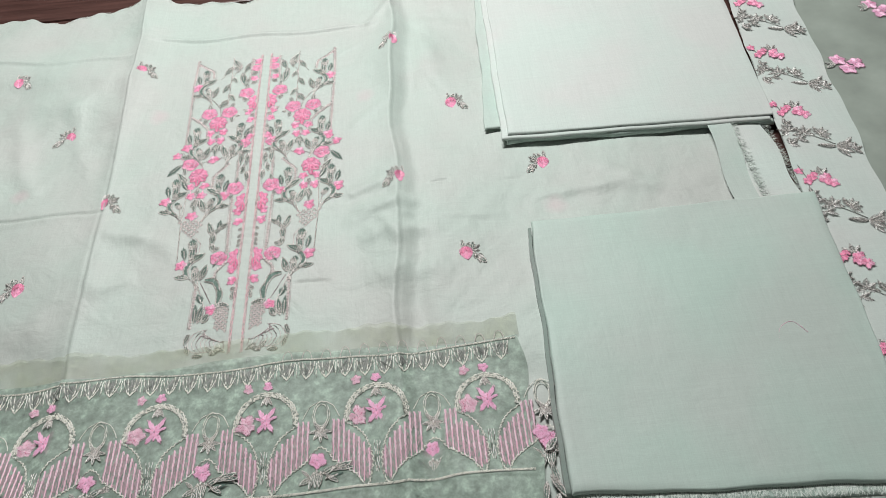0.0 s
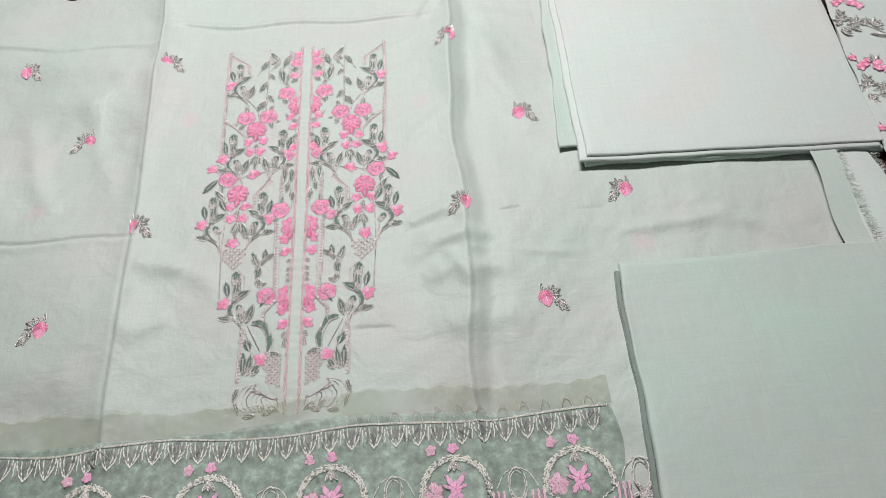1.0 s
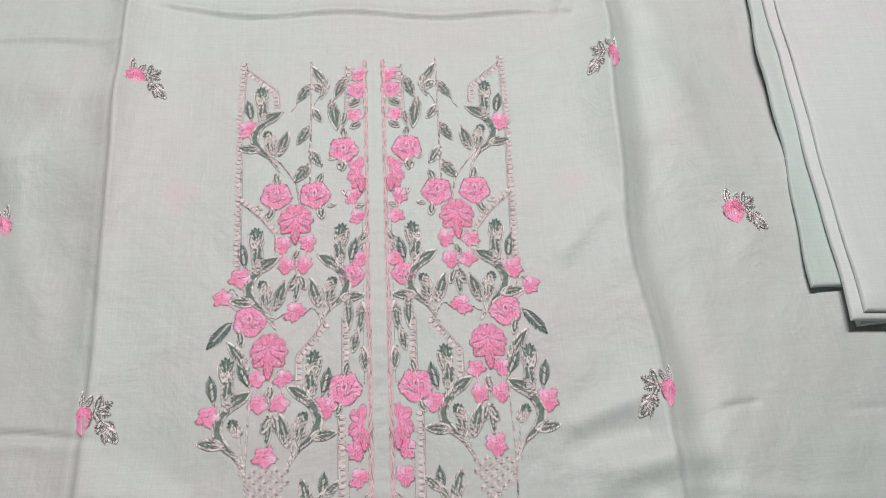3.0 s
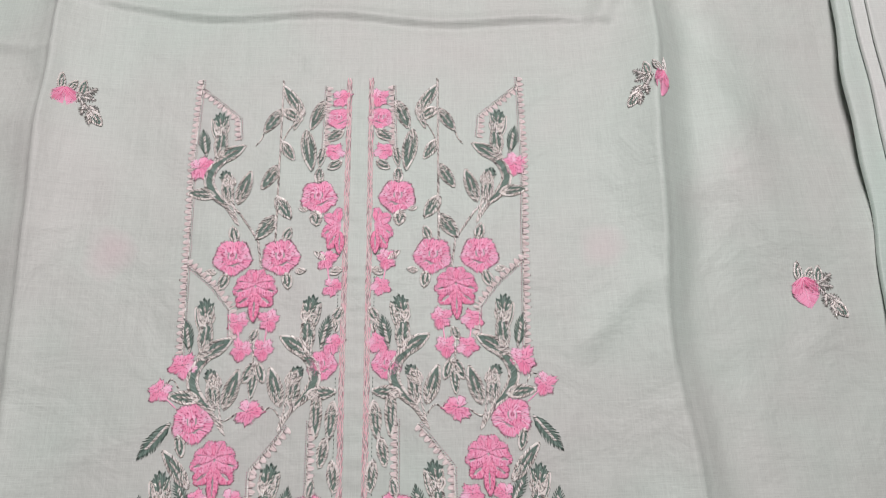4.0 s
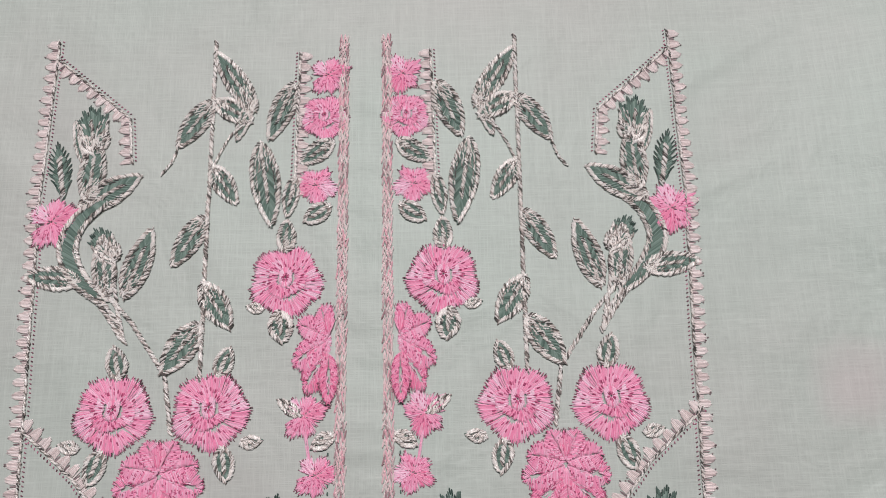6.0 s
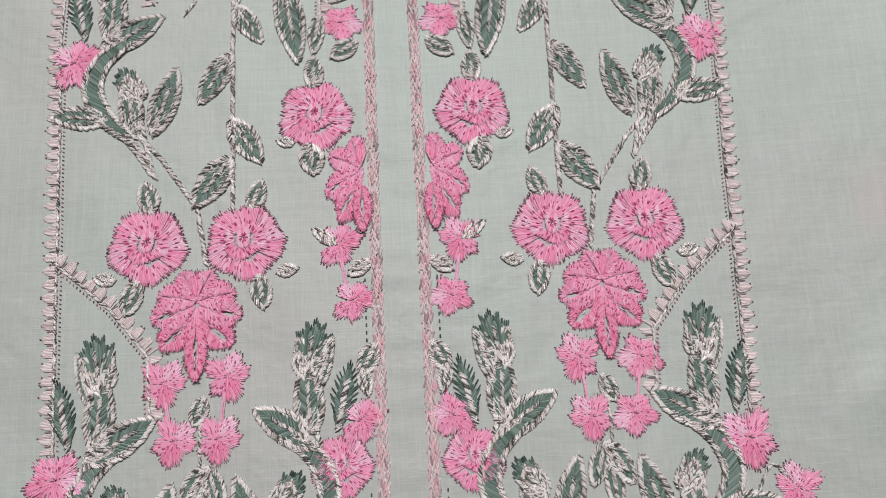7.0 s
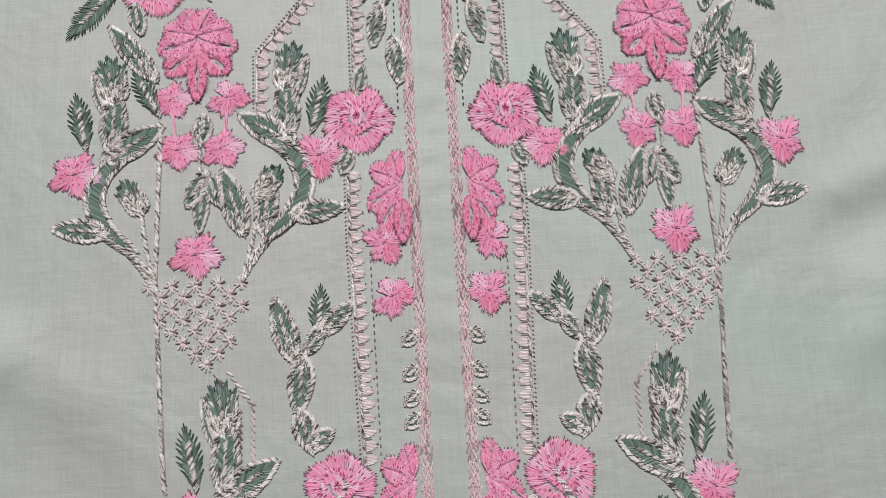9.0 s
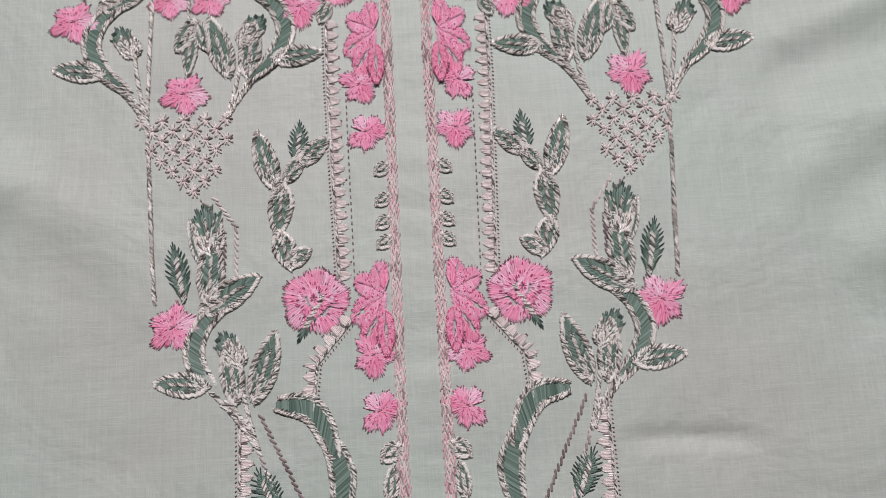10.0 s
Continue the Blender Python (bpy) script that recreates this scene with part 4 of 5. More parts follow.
def motif(x, y, turned=1, owner=None, level=None):
    """A rosebud with a silver leaf sprig, scattered over the shirt."""
    owner = owner or shirt
    ob = piece("rosebud", cached("bud", lambda: leaf_fill("rosebud", 0.021, 0.017, 61, mat=PINK, gap=0.00035)), owner, put(x, y + 0.008, 180 - 8 * turned, 1.0, turned, level=level))
    for k, (a, L, w) in enumerate(((38, 0.013, 0.009), (-38, 0.013, 0.009))):
        piece("petal", cached(("budp", k), lambda: petal_mesh("petal", 0.0, L, w, ROSE, 63 + k, 14)), ob, Matrix.Translation((0, 0.001, 0.0004)) @ Matrix.Rotation(radians(a), 4, "Z"))
    for x0, y0, x1, y1, w, kind in ((2, 5, 3, 18, 5, "plain"), (-3, 6, -8, 14, 5, "plain"), (-12, 3, -14, 15, 6, "plain"), (-14, 4, -24, 10, 6, "grey"), (-13, 2, -24, 1, 6, "grey"),
                                    (-16, -2, -15, -12, 5, "grey"), (-18, -4, -28, -8, 6, "grey"), (-20, -8, -31, -18, 7, "plain"), (-20, -8, -22, -19, 6, "grey"), (-8, 4, -20, -8, 4, "grey")):
        c = turned
        leaf(owner, x + c * x0 * MM * .8, y + y0 * MM, x + c * x1 * MM * .8, y + y1 * MM, w * MM, kind, flip=c, level=level)


for x, y, turned in ((-0.400, -0.007, -1), (-0.285, -0.145, 1), (-0.203, -0.296, -1), (-0.283, -0.427, 1), (-0.405, -0.290, -1), (0.205, -0.012, 1), (0.281, -0.156, -1), (0.202, -0.298, 1),
                     (0.398, -0.291, 1), (0.276, -0.435, -1), (-0.196, -0.018, -1)):
    motif(x, y, turned)


# ---- organza border laid over the hem ----
def organza(name, base, alpha, scale=60.0, vary=0.5):
    """Sheer cloth with a crossing weave and an uneven sheen."""
    mat, nt, bsdf = material(name)
    co = nt.nodes.new("ShaderNodeTexCoord")
    nz = node(nt, "ShaderNodeTexNoise", Scale=scale, Detail=6.0, Roughness=0.7)
    nt.links.new(co.outputs["Object"], nz.inputs["Vector"])
    nt.links.new(ramp(nt, nz.outputs["Fac"], [(0.3, [c * (1 - vary * 0.6) for c in base]), (0.55, base), (0.75, [min(1, c * (1 + vary)) for c in base])]), bsdf.inputs["Base Color"])
    big = node(nt, "ShaderNodeTexNoise", Scale=22.0, Detail=3.0)
    nt.links.new(co.outputs["Object"], big.inputs["Vector"])
    fac = nt.nodes.new("ShaderNodeMapRange")
    fac.inputs["From Min"].default_value, fac.inputs["From Max"].default_value = 0.3, 0.7
    fac.inputs["To Min"].default_value, fac.inputs["To Max"].default_value = alpha - 0.14, min(1, alpha + 0.14)
    nt.links.new(big.outputs["Fac"], fac.inputs[0])
    nt.links.new(fac.outputs[0], bsdf.inputs["Alpha"])
    bsdf.inputs["Roughness"].default_value = 0.55
    bsdf.inputs["Sheen Weight"].default_value = 0.4
    b = node(nt, "ShaderNodeBump", Strength=0.4, Distance=0.001)
    nt.links.new(nz.outputs["Fac"], b.inputs["Height"])
    nt.links.new(b.outputs[0], bsdf.inputs["Normal"])
    return mat


ORGANZA = organza("green_grey_organza", (0.36, 0.46, 0.385), 0.68, 90.0, 0.95)
ORGANZA_EDGE = organza("olive_organza_edge", (0.42, 0.46, 0.30), 0.26, 150.0, 0.8)
ORGANZA_BEIGE = organza("beige_organza", (0.37, 0.29, 0.245), 0.64)
CHIFFON = organza("grey_green_chiffon", (0.34, 0.385, 0.34), 0.97, 14.0, 0.12)
LILAC = thread("lilac_pink_thread", [(0.0, (0.76, 0.46, 0.57)), (0.6, (0.88, 0.60, 0.71)), (1.0, (0.94, 0.76, 0.83))], rough=0.4)
DUSK = thread("dusky_rose_thread", [(0.0, (0.28, 0.21, 0.225)), (1.0, (0.44, 0.335, 0.355))], rough=0.6)
GROUND = thread("dark_grey_green_thread", [(0.0, (0.10, 0.11, 0.10)), (0.7, (0.25, 0.26, 0.24)), (1.0, (0.42, 0.42, 0.40))], rough=0.6)
HOT = thread("bright_pink_thread", [(0.0, (0.92, 0.44, 0.67)), (1.0, (0.98, 0.66, 0.83))], rough=0.4)
IVORY = thread("ivory_silver_thread", [(0.0, (0.80, 0.78, 0.70)), (0.7, (0.92, 0.90, 0.84)), (0.9, (0.34, 0.36, 0.32))], metal=0.0, rough=0.4)
FIBRE = thread("loose_cotton_thread", [(0.0, (0.62, 0.70, 0.64)), (1.0, (0.86, 0.90, 0.86))], rough=0.8)


def border_lie(x, y):
    return lie(x, y) + 0.0035 + 0.0012 * np.sin(np.asarray(x) * 33 + np.asarray(y) * 20) + 0.0008 * np.sin(np.asarray(x) * 71 - np.asarray(y) * 40)


def bz(x, y):
    return float(border_lie(x, y))


def right_rim(X, Y):
    return X + np.clip((X - 0.25) / 0.08, 0, 1) * (0.004 * np.sin(Y * 60) + 0.01 * (-0.55 - Y)), Y + 0.005 * np.sin(X * 14 + 1) * np.clip((Y + 0.65) / 0.1, 0, 1)


border = thing("organza_border", "sheer grey-green organza border embroidered with silver arches and pink blooms", "fabric border")
piece("organza", sheet("organza", -0.62, 0.325, -0.84, -0.560, 0.006, border_lie, ORGANZA, right_rim), border)
piece("raw_edge", sheet("raw_edge", -0.62, 0.325, -0.563, -0.532, 0.004, lambda x, y: border_lie(x, y) - 0.0012, ORGANZA_EDGE, lambda X, Y: (X, Y + np.clip((Y + 0.55) / 0.02, 0, 1) * (0.004 * np.sin(X * 17) + 0.002 * np.sin(X * 77 + 2) + 0.0015 * np.sin(X * 260)))), border)
rope(border, [(-0.6 + 0.02 * i, -0.569 + 0.003 * math.sin(i * 0.6)) for i in range(47)], "edging_cord", 0.0036, IVORY, lambda x, y: bz(x, y) + 0.0004)
rope(border, [(-0.6 + 0.02 * i, -0.720 + 0.001 * math.sin(i * 0.9)) for i in range(47)], "edging_cord", 0.0046, IVORY, lambda x, y: bz(x, y) + 0.0004)
for i in range(42):
    x = -0.60 + 0.022 * i
    s = Stitches(300 + i)
    up = 0.002 * math.sin(i * 0.66)
    for w in (0.009, 0.0045):
        s.line(smooth_line([(x - w, -0.571 + up), (x - w * 0.8, -0.581 + up), (x, -0.592 + up - 0.2 * (0.009 - w)), (x + w * 0.8, -0.581 + up), (x + w, -0.571 + up)], 14), 0.0024, 0.0014, 0.0007, 0.0003, bz, 0.0004)
    s.line([(x - 0.011, -0.590 + up), (x - 0.011, -0.573 + up)], 0.003, 0.0011, 0.0005, 0.0003, bz, 0.0005)
    ob = piece("lace_fan", s.mesh("lace_fan", IVORY), border)
    d = Stitches(400 + i)
    for k in range(26):
        d.add((x + d.rnd.uniform(-.010, .010), -0.572 + up), (x + d.rnd.uniform(-.010, .010), -0.588 + up), 0.0009, 0.0003, 0.0001, bz)
    piece("ground_stitching", d.mesh("ground_stitching", GROUND), ob)
    if x > 0.05:
        s = Stitches(500 + i)
        s.line(smooth_line([(x - 0.006, -0.567), (x - 0.004, -0.558), (x, -0.554), (x + 0.004, -0.558), (x + 0.006, -0.567)], 10), 0.002, 0.0006, 0.0004, 0.0002, bz)
        piece("loop", s.mesh("loop", ROSE_SILVER), border)


def zigzag(pts, pitch=0.004, size=0.0012):
    out = []
    for k, (p, q) in enumerate(walk_line(pts, pitch / 2)):
        d = math.hypot(q[0] - p[0], q[1] - p[1]) or 1
        o = size * (1 if k % 2 else -1)
        out.append((p[0] - (q[1] - p[1]) / d * o, p[1] + (q[0] - p[0]) / d * o))
    return out + [pts[-1]]


def arch(cx, seed):
    """One repeat of the border: an arch with a pink bloom, hanging pink bars, and a posy beside it."""
    s = Stitches(seed)
    curve = [(cx + 0.0345 * math.cos(a), -0.641 + 0.036 * math.sin(a)) for a in np.linspace(-0.15, math.pi + 0.15, 30)]
    for k in (1.0, 0.94, 0.88):
        s.line(zigzag([(cx + (x - cx) * k, -0.640 + (y + 0.640) * k) for x, y in curve], 0.004, 0.0008), 0.0022, 0.0016, 0.0009, 0.0004, bz, 0.0006, 0.0004)
    ob = piece("arch", s.mesh("arch", IVORY), border)
    ghost = Stitches(seed + 1)
    ghost.line([(x - 0.016, y + 0.004) for x, y in curve[6:]], 0.003, 0.0007, 0.0003, -0.0028, bz, 0.0006)
    piece("under_arch", ghost.mesh("under_arch", SILVER), ob)
    # the pink bloom with four curled arms
    bloom = piece("pink_bloom", cached("bloom", lambda: ring_mesh("pink_bloom", 0.0003, 0.0055, HOT, 71, 5, 0.0, 0.0006)), border, put(cx, -0.638, 0, 1.0, level=bz(cx, -0.638) + 0.0006))
    for k, (a, L, w) in enumerate(((32, 0.019, 0.006), (-32, 0.019, 0.006), (146, 0.017, 0.006), (-146, 0.017, 0.006), (70, 0.014, 0.004), (-70, 0.014, 0.004), (180, 0.011, 0.005), (0, 0.009, 0.005))):
        piece("petal", cached(("bloom", k), lambda: petal_mesh("petal", 0.001, L, w, HOT, 72 + k, rows=2, notch=0.25)), bloom, Matrix.Rotation(radians(a), 4, "Z"))
    small_flower(border, cx, -0.597, 0.0058, seed * 13, level=bz(cx, -0.597) + 0.0003, mat=HOT)
    small_flower(border, cx - 0.021, -0.641, 0.011, seed * 7, level=bz(cx - 0.02, -0.64) + 0.0001, mat=LILAC, label="pink bloom of the under layer showing through")
    small_flower(border, cx - 0.022, -0.598, 0.006, seed * 17, level=bz(cx - 0.02, -0.598) + 0.0001, mat=LILAC)
    for k in (-1, 0, 1):
        leaf(border, cx, -0.610, cx + k * 0.006, -0.620, 0.004, "plain", level=bz(cx, -0.612) + 0.0004)
    # two hanging panels of pink bars, pointed towards the middle
    def top(ax):
        return -0.643 if ax > 0.035 else -0.655 - 0.030 * (1 - (ax - 0.005) / 0.030) ** 1.6

    def low(ax):
        return -0.688 - 0.029 * max(0, (0.047 - ax) / 0.036) ** 1.15 if ax > 0.011 else -0.717 + 0.018 * (0.011 - ax) / 0.006

    for side in (-1, 1):
        for k in range(8):
            ax = 0.0085 + k * 0.0054
            bar = Stitches(seed + 20 + k)
            for o in (-0.0005, 0.0005):
                bar.line([(cx + side * ax + o, top(ax)), (cx + side * ax + o * 0.4, low(ax))], 0.0034, 0.0011, 0.0006, 0.0004, bz, 0.0004, 0.0003)
            piece("pink_bar", bar.mesh("pink_bar", LILAC), border)
    # mauve stitches between the bars
    g = Stitches(seed + 45)
    for k in range(760):
        ax = g.rnd.uniform(0.006, 0.048)
        y = g.rnd.uniform(low(ax), top(ax) - 0.005)
        x = cx + g.rnd.choice((-1, 1)) * ax
        g.add((x, y + 0.005), (x + g.rnd.uniform(-.001, .001), y), 0.0013, 0.0002, 0.0001, bz)
    piece("mauve_ground", g.mesh("mauve_ground", DUSK), border)
    h = Stitches(seed + 46)
    for dx in (-0.003, 0.0, 0.003):
        h.line([(cx + dx, -0.672), (cx + dx * 0.5, -0.706)], 0.003, 0.0008, 0.0004, 0.0003, bz, 0.0007)
    piece("silver_hatching", h.mesh("silver_hatching", SILVER), border)
    # outlines of the panels, and the dome over each small flower
    for side in (-1, 1):
        for pts in ([(0.035, -0.646), (0.022, -0.655), (0.013, -0.665), (0.006, -0.684), (0.005, -0.700), (0.011, -0.719), (0.022, -0.706), (0.034, -0.697), (0.047, -0.688)],):
            o = Stitches(seed + 50)
            o.line(zigzag(smooth_line([(cx + side * a, b) for a, b in pts], 48), 0.004, 0.0009), 0.0022, 0.0013, 0.0008, 0.0004, bz, 0.0005)
            piece("outline", o.mesh("outline", IVORY), border)
    o = Stitches(seed + 52)
    o.line(zigzag(smooth_line([(cx + 0.047, -0.688), (cx + 0.053, -0.678), (cx + 0.060, -0.674), (cx + 0.067, -0.678), (cx + 0.073, -0.688)], 18), 0.004, 0.0009), 0.0022, 0.0012, 0.0008, 0.0004, bz, 0.0005)
    piece("dome", o.mesh("dome", IVORY), border)
    # the posy between two arches
    px = cx + 0.060
    o = Stitches(seed + 60)
    for r in (1.0, 0.8):
        o.line([(px + 0.009 * r * math.cos(a), -0.637 + 0.016 * r * math.sin(a)) for a in np.linspace(0, 2 * math.pi, 22)], 0.0024, 0.0010, 0.0006, 0.0004, bz, 0.0004)
    for sx in (-1, 1):
        o.line(smooth_line([(px, -0.620), (px + sx * 0.012, -0.626), (px + sx * 0.020, -0.640)], 10), 0.0024, 0.0009, 0.0005, 0.0004, bz, 0.0004)
    piece("oval", o.mesh("oval", IVORY), border)
    for a in (-80, -40, 0, 40, 80, 140, -140):
        leaf(border, px, -0.655, px + 0.012 * math.sin(radians(a)), -0.655 - 0.013 * math.cos(radians(a)), 0.004, "plain", level=bz(px, -0.655) + 0.0004)
    qx = cx + 0.057
    small_flower(border, qx, -0.688, 0.0095, seed * 5, level=bz(qx, -0.688) + 0.0004, mat=HOT)
    for x0, y0, x1, y1, w, kind in ((4, -700, 2, -716, 5, "plain"), (-3, -700, -8, -717, 5, "plain"), (6, -702, 18, -696, 6, "plain"), (14, -699, 36, -692, 7, "plain"), (8, -708, 26, -703, 5, "feather"), (-8, -704, -16, -697, 4, "plain"), (0, -698, -2, -716, 5, "silver"), (10, -704, 22, -712, 5, "silver"), (20, -697, 38, -698, 6, "silver"), (-6, -706, -18, -712, 5, "plain")):
        leaf(border, qx + x0 * MM, y0 * MM, qx + x1 * MM, y1 * MM, w * MM, kind, level=bz(qx, -0.70) + 0.0004)


for k, cx in enumerate((-0.321, -0.201, -0.080, 0.040, 0.160, 0.280)):
    arch(cx, 600 + 100 * k)
for x0, y0, x1, y1, w in ((352, -715, 358, -740, 6), (350, -728, 362, -752, 7), (345, -735, 340, -757, 7), (356, -748, 344, -768, 8), (350, -702, 362, -690, 8)):
    leaf(border, x0 * MM - .016, y0 * MM, x1 * MM - .016, y1 * MM, w * MM, "silver", level=bz(0.33, -0.73) + 0.001)
small_flower(border, 0.332, -0.680, 0.009, 20, level=bz(0.33, -0.68) + 0.001, mat=HOT)


# ---- folded cloths ----
def rim_grid(a, b, step, r):
    """Grid lines that crowd towards both rims."""
    edge = [0, 0.03 * r, 0.12 * r, 0.3 * r, 0.6 * r, r]
    mid = list(np.linspace(a + r, b - r, max(2, int((b - a) / step))))
    return np.array([a + e for e in edge[:-1]] + mid + [b - e for e in reversed(edge[:-1])])


def folded(name, corners, z0, h, r, mat, parent, soft=0.0006, seed=0.0, wob=0.0015):
    """One fold of cloth, rounded at its rims, between four corners (near left, near right, far right, far left)."""
    U, V = rim_grid(0, 1, 0.02, r / 0.35), rim_grid(0, 1, 0.02, r / 0.35)
    u, v = np.meshgrid(U, V)
    c = np.array(corners, float)
    P = ((1 - u) * (1 - v))[..., None] * c[0] + (u * (1 - v))[..., None] * c[1] + (u * v)[..., None] * c[2] + ((1 - u) * v)[..., None] * c[3]
    X = P[..., 0] + wob * np.sin(P[..., 1] * 33 + seed) + wob * 0.5 * np.sin(P[..., 1] * 90 + seed)
    Y = P[..., 1] + wob * np.sin(P[..., 0] * 29 + seed * 2) + wob * 0.5 * np.sin(P[..., 0] * 83 + seed)
    d = np.minimum(np.minimum(u, 1 - u), np.minimum(v, 1 - v)) * 0.35
    q = np.clip(d / r, 0, 1)
    bulge = np.sqrt(np.clip(1 - (1 - q) ** 2, 0, 1))
    Z = z0 + 0.25 * h + 0.75 * h * bulge + soft * q * (np.sin(X * 23 + Y * 11 + seed) + 0.6 * np.sin(X * 9 - Y * 31 + seed * 3))
    w = len(U)
    low = np.stack([X, Y, z0 + 0.25 * h * (1 - bulge)], -1).reshape(-1, 3).tolist()
    verts = np.stack([X, Y, Z], -1).reshape(-1, 3).tolist() + low
    faces = [(j * w + i, j * w + i + 1, (j + 1) * w + i + 1, (j + 1) * w + i) for j in range(len(V) - 1) for i in range(w - 1)]
    faces += [tuple(len(low) + i for i in reversed(f)) for f in faces]
    return piece(name, mesh_of(name, verts, faces, mat, True), parent)


def fringe(name, pts, reach, n, parent, zf, seed=3, mat=None, w=0.0004, lean=0.35):
    """Loose threads along a raw edge: too many to count."""
    s = Stitches(seed)
    total = walk_line(pts, 0.002)
    for k in range(n):
        p, q = total[s.rnd.randrange(len(total))]
        d = math.hypot(q[0] - p[0], q[1] - p[1]) or 1
        nx, ny = (q[1] - p[1]) / d, -(q[0] - p[0]) / d
        L = reach * s.rnd.uniform(0.35, 1.15)
        a = s.rnd.uniform(-lean, lean)
        m = (p[0] + nx * L * .5 + (q[0] - p[0]) / d * a * L * .5, p[1] + ny * L * .5 + (q[1] - p[1]) / d * a * L * .5)
        e = (p[0] + nx * L + (q[0] - p[0]) / d * a * L * s.rnd.uniform(.5, 2.5), p[1] + ny * L + (q[1] - p[1]) / d * a * L * s.rnd.uniform(.5, 2.5))
        s.add(p, m, w, w, 0.0006, zf), s.add(m, e, w, w, 0.0004, zf)
    ob = piece(name, s.mesh(name, mat or FIBRE), parent)
    ob["kind"] = "stuff"
    return ob


base_z = 0.0065
stack = thing("folded_trouser_fabric", "neatly folded stack of plain pale mint cotton with rounded folds", "folded fabric", "folded fabrics")
folded("fold", [(0.354, -0.2570), (0.722, -0.2690), (0.750, 0.28), (0.366, 0.28)], base_z, 0.0085, 0.003, MINT_PLAIN, stack, seed=1.0)
folded("fold", [(0.326, -0.228), (0.60, -0.235), (0.60, 0.28), (0.352, 0.28)], base_z + 0.003, 0.0045, 0.0022, MINT_PLAIN, stack, seed=5.0)
folded("fold", [(0.345, -0.2560), (0.716, -0.2685), (0.746, 0.28), (0.357, 0.28)], base_z + 0.0080, 0.0038, 0.0017, WHITE_COTTON, stack, seed=2.6, wob=0.0008, soft=0.0003)
folded("fold", [(0.354, -0.2505), (0.720, -0.2630), (0.748, 0.28), (0.365, 0.28)], base_z + 0.0120, 0.0034, 0.0018, WHITE_COTTON, stack, seed=3.0, wob=0.0006)
fringe("selvedge_thread", [(0.327, -0.20), (0.352, 0.20)], 0.006, 90, stack, lambda x, y: base_z + 0.004, 8)

under = thing("lining_cloth", "pale mint lining cloth lying under the other pieces", "fabric")
piece("cloth", sheet("cloth", 0.30, 0.80, -1.0, -0.60, 0.01, lambda x, y: 0.002 + 0.0006 * np.sin(x * 40 + y * 22), MINT_PLAIN), under)

# darkened cotton whose colour paints the shade of a gap between folds
GAP_SHADE = cloth("gap_shade_cotton", (0.21, 0.265, 0.235))
lower = thing("folded_dupatta_fabric", "smooth folded piece of mint cotton with a frayed raw edge", "folded fabric", "folded fabrics")
folded("fold", [(0.350, -0.760), (0.690, -0.782), (0.716, -0.425), (0.3625, -0.425)], 0.005, 0.006, 0.003, MINT_PLAIN, lower, 0.0003, 7.0, 0.001)
# thin dark strip standing in for the shaded gap left of the upper fold
folded("fold", [(0.3440, -0.752), (0.3490, -0.752), (0.3612, -0.412), (0.3575, -0.412)], 0.006, 0.010, 0.004, GAP_SHADE, lower, 0.0, 7.5, 0.001)
folded("fold", [(0.350, -0.752), (0.700, -0.772), (0.724, -0.400), (0.362, -0.405)], 0.0112, 0.006, 0.003, MINT_PLAIN, lower, 0.0010, 8.0, 0.001)
fringe("frayed_edge", [(0.695, -0.770), (0.358, -0.748)], -0.012, 1000, lower, lambda x, y: 0.0112, 12, w=0.0005)
fringe("frayed_edge", [(0.352, -0.762), (0.690, -0.783)], 0.008, 400, lower, lambda x, y: 0.006, 13, w=0.0004)

# the raw side of the shirt cloth and the sleeve piece beside it
sleeve_r = thing("sleeve_piece", "pale cotton sleeve piece with a frayed raw side", "fabric")
piece("cloth", sheet("cloth", 0.632, 0.703, -0.50, -0.20, 0.005, lambda x, y: 0.0105 + 0.0012 * np.sin(x * 70 + y * 30), WHITE_COTTON, lambda X, Y: (X + 0.003 * np.sin(Y * 55) * (X > 0.69) - 0.06 * (Y + 0.26) * (X > 0.0), Y)), sleeve_r)
fringe("frayed_edge", [(0.700, -0.22), (0.714, -0.45)], -0.012, 420, sleeve_r, lambda x, y: 0.008, 21, w=0.0004)
flap = thing("shirt_side_flap", "folded side of the mint cotton shirt with a frayed edge", "fabric")
piece("cloth", sheet("cloth", 0.626, 0.658, -0.46, -0.20, 0.004, lambda x, y: 0.0150 + 0.001 * np.sin(y * 40) - 0.003 * np.clip((-0.33 - y) / 0.08, 0, 1), MINT_PLAIN, lambda X, Y: (X + 0.003 * np.sin(Y * 38), Y)), flap)
fringe("frayed_edge", [(0.658, -0.22), (0.658, -0.42)], -0.011, 240, flap, lambda x, y: 0.0150, 22, w=0.0005)

# ---- embroidered lace strip ----
def strip_x(y):
    return 0.745 + 0.085 * y


def strip_z(x, y):
    return 0.0125 + 0.0012 * np.sin(np.asarray(y) * 17) + 0.0006 * np.sin(np.asarray(x) * 60 + np.asarray(y) * 30)


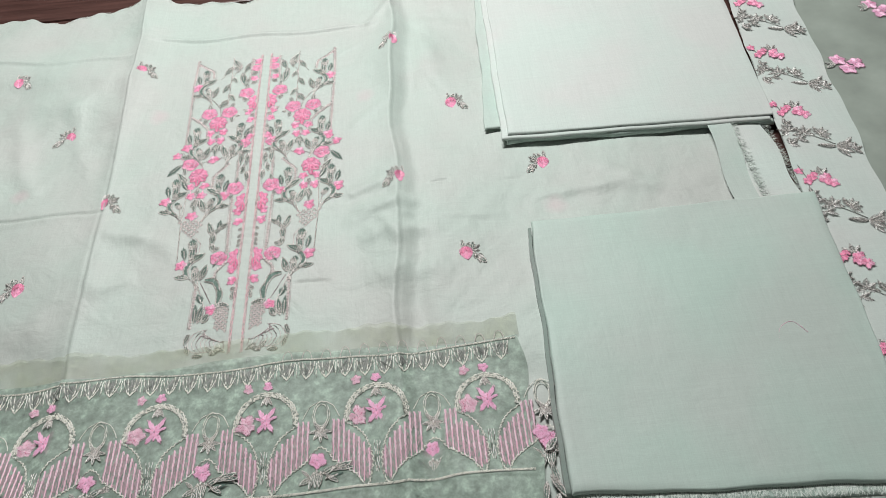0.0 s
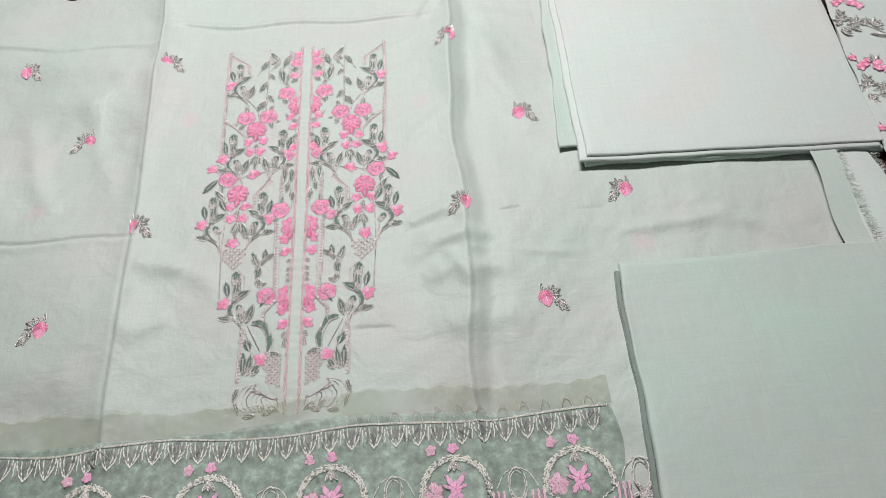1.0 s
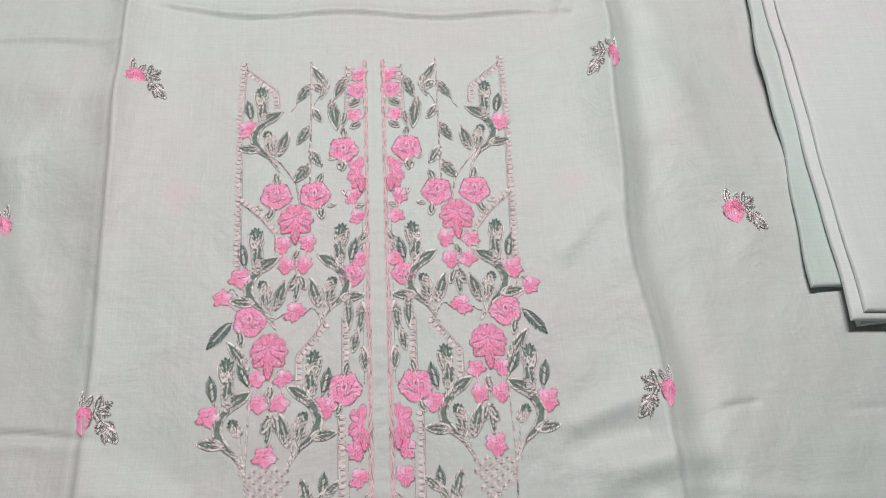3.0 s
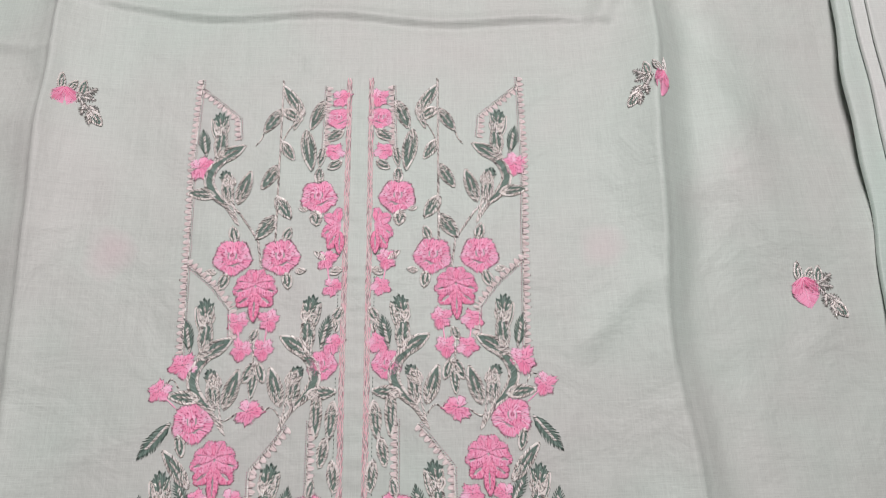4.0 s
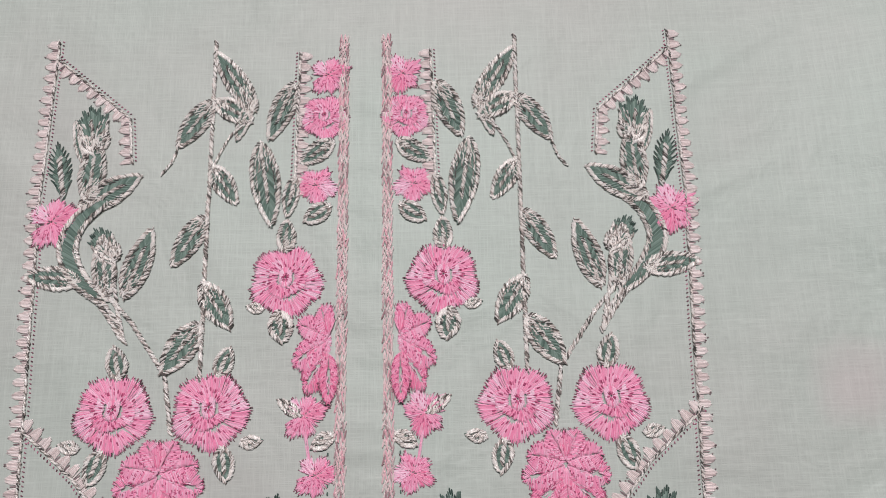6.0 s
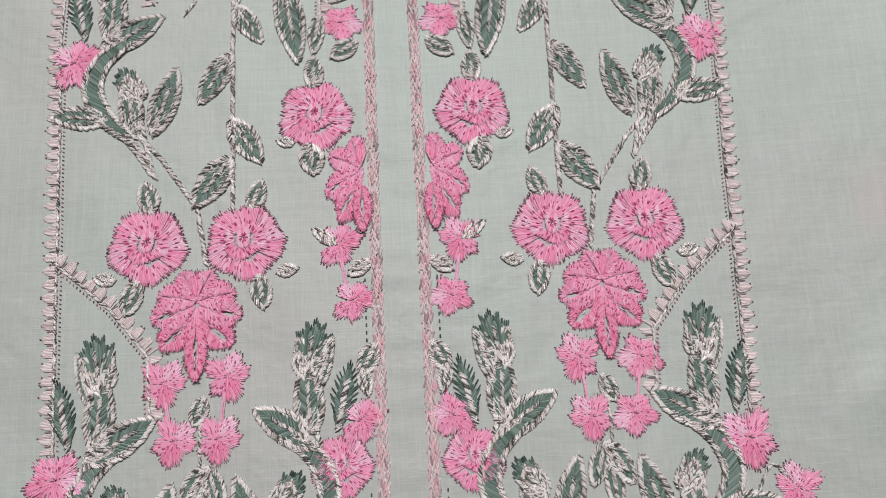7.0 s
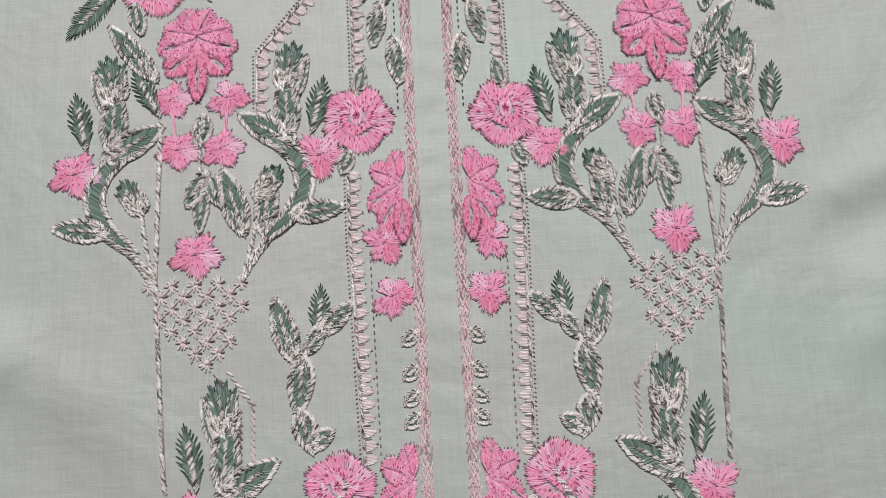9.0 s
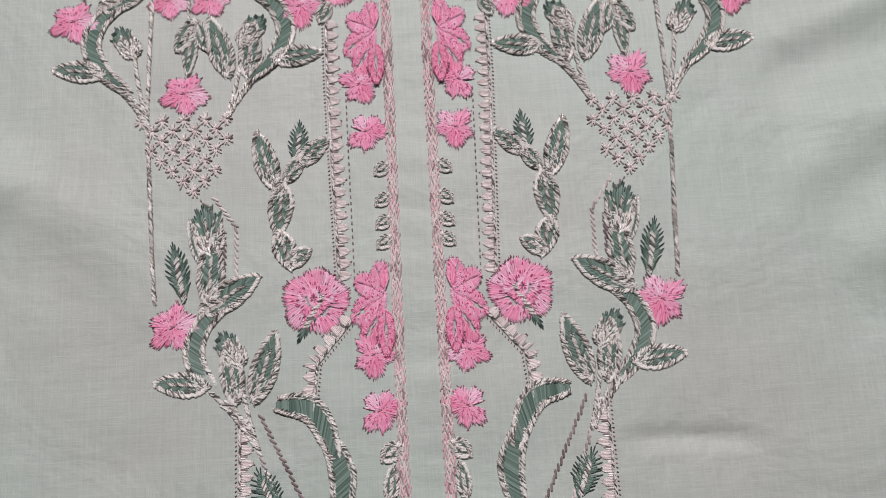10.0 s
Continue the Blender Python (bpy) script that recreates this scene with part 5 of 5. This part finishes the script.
strip = thing("embroidered_strip", "narrow pale cotton strip embroidered with pink blossoms and silver leaves", "trim strip")
piece("cloth", sheet("cloth", 0.0, 0.101, -0.95, 0.38, 0.004, lambda x, y: strip_z(x, y), WHITE_COTTON, lambda X, Y: (X + strip_x(Y) + 0.0018 * np.sin(Y * 40) * (X > 0.085) + 0.0012 * np.sin(Y * 75), Y)), strip)
piece("folded_edge", sheet("folded_edge", 0.002, 0.098, -0.95, 0.38, 0.012, lambda x, y: strip_z(x, y) - 0.004, WHITE_COTTON, lambda X, Y: (X + strip_x(Y), Y)), strip)
FANS = [  # across, along in mm, the directions of the leaves, their length and width
    (12, -34, (20, 65, 110, 160, 215), 15, 8), (30, -40, (-20, 25, 70, 130, 190), 15, 8), (50, -46, (-40, -5, 25, 55, 100), 16, 8), (66, -70, (-62, -38, -12, 18, 165), 24, 8),
    (7, -58, (-25, 20, 75), 13, 7), (80, -66, (-70, -20, 40), 14, 7), (32, 10, (45, 90, 140), 15, 7), (10, -20, (-30, 20, 80), 12, 6), (20, -50, (-30, 20, 200), 14, 7), (86, -78, (-50, 10, 60), 13, 6)]
for k in range(8):
    y0 = 0.122 - 0.1265 * k
    lv = float(strip_z(strip_x(y0), y0)) + 0.0004
    for r, (a0, b0, ways, L, w) in enumerate(FANS):
        y1 = y0 + b0 * MM
        for way in ways:
            dx, dy = L * MM * math.cos(radians(way)), L * MM * math.sin(radians(way))
            leaf(strip, strip_x(y1) + a0 * MM, y1, strip_x(y1) + a0 * MM + dx, y1 + dy, w * MM, "grey", level=lv + 0.0001 * r)
    rope(strip, smooth_line([(strip_x(y0 + b * MM) + a * MM, y0 + b * MM) for a, b in ((6, 30), (12, 4), (10, -18), (22, -34), (46, -50), (66, -66))], 30), "stem", 0.0014, GREY, lambda x, y: float(strip_z(x, y)) + 0.0003)
    for dx, dy, r in ((7, 20, 6.0), (12, 2, 6.5), (19, 8, 6.5), (25, 13, 5), (35, 2, 9), (42, -5, 8), (38, 8, 6)):
        small_flower(strip, strip_x(y0) + dx * MM, y0 + dy * MM, r * MM, 40 * dx, level=lv + 0.0006, mat=ROSE if dx < 30 else None)

# ---- chiffon scarf ----
def scarf_lie(x, y):
    x, y = np.asarray(x), np.asarray(y)
    return 0.003 + (0.005 * (1 + np.sin(x * 36 + y * 7)) * 0.5 + 0.004 * np.sin(x * 15 - y * 13) ** 2) * (0.35 + 0.65 / (1 + np.exp(-(x - 0.88) / 0.02)))


scarf = thing("chiffon_scarf", "soft grey-green chiffon scarf with pink embroidered blossoms", "scarf")
piece("cloth", sheet("cloth", 0.79, 1.45, -1.0, 0.45, 0.008, scarf_lie, CHIFFON), scarf)
for x, y in ((0.872, -0.157), (0.968, -0.040), (0.985, -0.35), (0.90, 0.14), (1.10, -0.20)):
    for dx, dy in ((-0.012, 0.008), (0.012, -0.002), (-0.004, -0.012)):
        small_flower(scarf, x + dx, y + dy, 0.012, 900 * dx, level=float(scarf_lie(x + dx, y + dy)) + 0.0012, mat=HOT)
    for a in (100, 150, 200):
        leaf(scarf, x - 0.02, y - 0.002, x - 0.02 + 0.014 * math.cos(radians(a)), y - 0.002 + 0.014 * math.sin(radians(a)), 0.006, "plain", level=float(scarf_lie(x - 0.02, y)) + 0.0012)

# ---- sleeve with its organza cuff ----
sleeve = thing("embroidered_sleeve", "mint cotton sleeve piece with a beige organza cuff", "sleeve fabric")


def sleeve_lie(x, y):
    return lie(x, y) + 0.0035 + 0.0007 * np.sin(np.asarray(y) * 30)


piece("cloth", sheet("cloth", -0.70, -0.4325, -0.72, -0.170, 0.006, sleeve_lie, MINT_PLAIN, lambda X, Y: (X + 0.0015 * np.sin(Y * 45) * (X > -0.45), Y)), sleeve)


def cuff_lie(x, y):
    return lie(x, y) + 0.0062 + 0.0008 * np.sin(np.asarray(x) * 60)


cuff = piece("cuff", sheet("cuff", -0.70, -0.418, -0.178, -0.082, 0.004, cuff_lie, ORGANZA_BEIGE, lambda X, Y: (X + 0.004 * np.sin(Y * 90) * (X > -0.44), Y - 0.09 * (X + 0.46) * 0.0)), sleeve)
cz = lambda x, y: float(cuff_lie(x, y)) + 0.0004
for y in (-0.097, -0.137):
    rope(cuff, [(-0.69 + 0.01 * i, y) for i in range(27)], "edging_cord", 0.0018, ROSE_SILVER, cz)
for i in range(22):
    x = -0.68 + 0.012 * i
    s = Stitches(1200 + i)
    s.line([(x, -0.099), (x + 0.010, -0.118), (x, -0.135)], 0.003, 0.0014, 0.0008, 0.0003, cz, 0.0008)
    s.line([(x + 0.012, -0.099), (x + 0.002, -0.118), (x + 0.012, -0.135)], 0.003, 0.0014, 0.0008, 0.0003, cz, 0.0008)
    for a in range(9):
        s.add((x + 0.006, -0.117), (x + 0.006 + 0.005 * math.cos(a * .7), -0.117 + 0.006 * math.sin(a * .7)), 0.0012, 0.0008, 0.0004, cz)
    piece("lace_star", s.mesh("lace_star", SILVER if i % 2 else ROSE_SILVER), cuff)
fringe("frayed_edge", [(-0.60, -0.082), (-0.42, -0.082)], -0.006, 120, sleeve, lambda x, y: float(cuff_lie(x, y)), 31, ROSE_SILVER, 0.0004)
fringe("frayed_edge", [(-0.42, -0.178), (-0.42, -0.085)], 0.004, 60, sleeve, lambda x, y: float(cuff_lie(x, y)) - 0.001, 32, ROSE_SILVER, 0.0004)

# torn rim and stray threads of the shirt
fringe("frayed_edge", [(0.6 - 0.02 * i, float(wavy_top(np.array(0.6 - 0.02 * i), np.array(0.165))[1])) for i in range(50)], -0.006, 300, shirt, zat, 41, w=0.0004, lean=1.2)
for k, pts in enumerate(([(0.640, -0.600), (0.628, -0.585), (0.612, -0.592), (0.606, -0.612), (0.609, -0.640)],)):
    s = Stitches(1300 + k)
    s.line(smooth_line(pts, 30), 0.004, 0.0006, 0.0005, 0.0, None, 0.0)
    ob = tagged(piece("loose_thread", s.mesh("loose_thread", BLUSH), None, Matrix.Translation((0, 0, 0.0166))), "thin loose pink thread lying on the folded cloth", "thread")
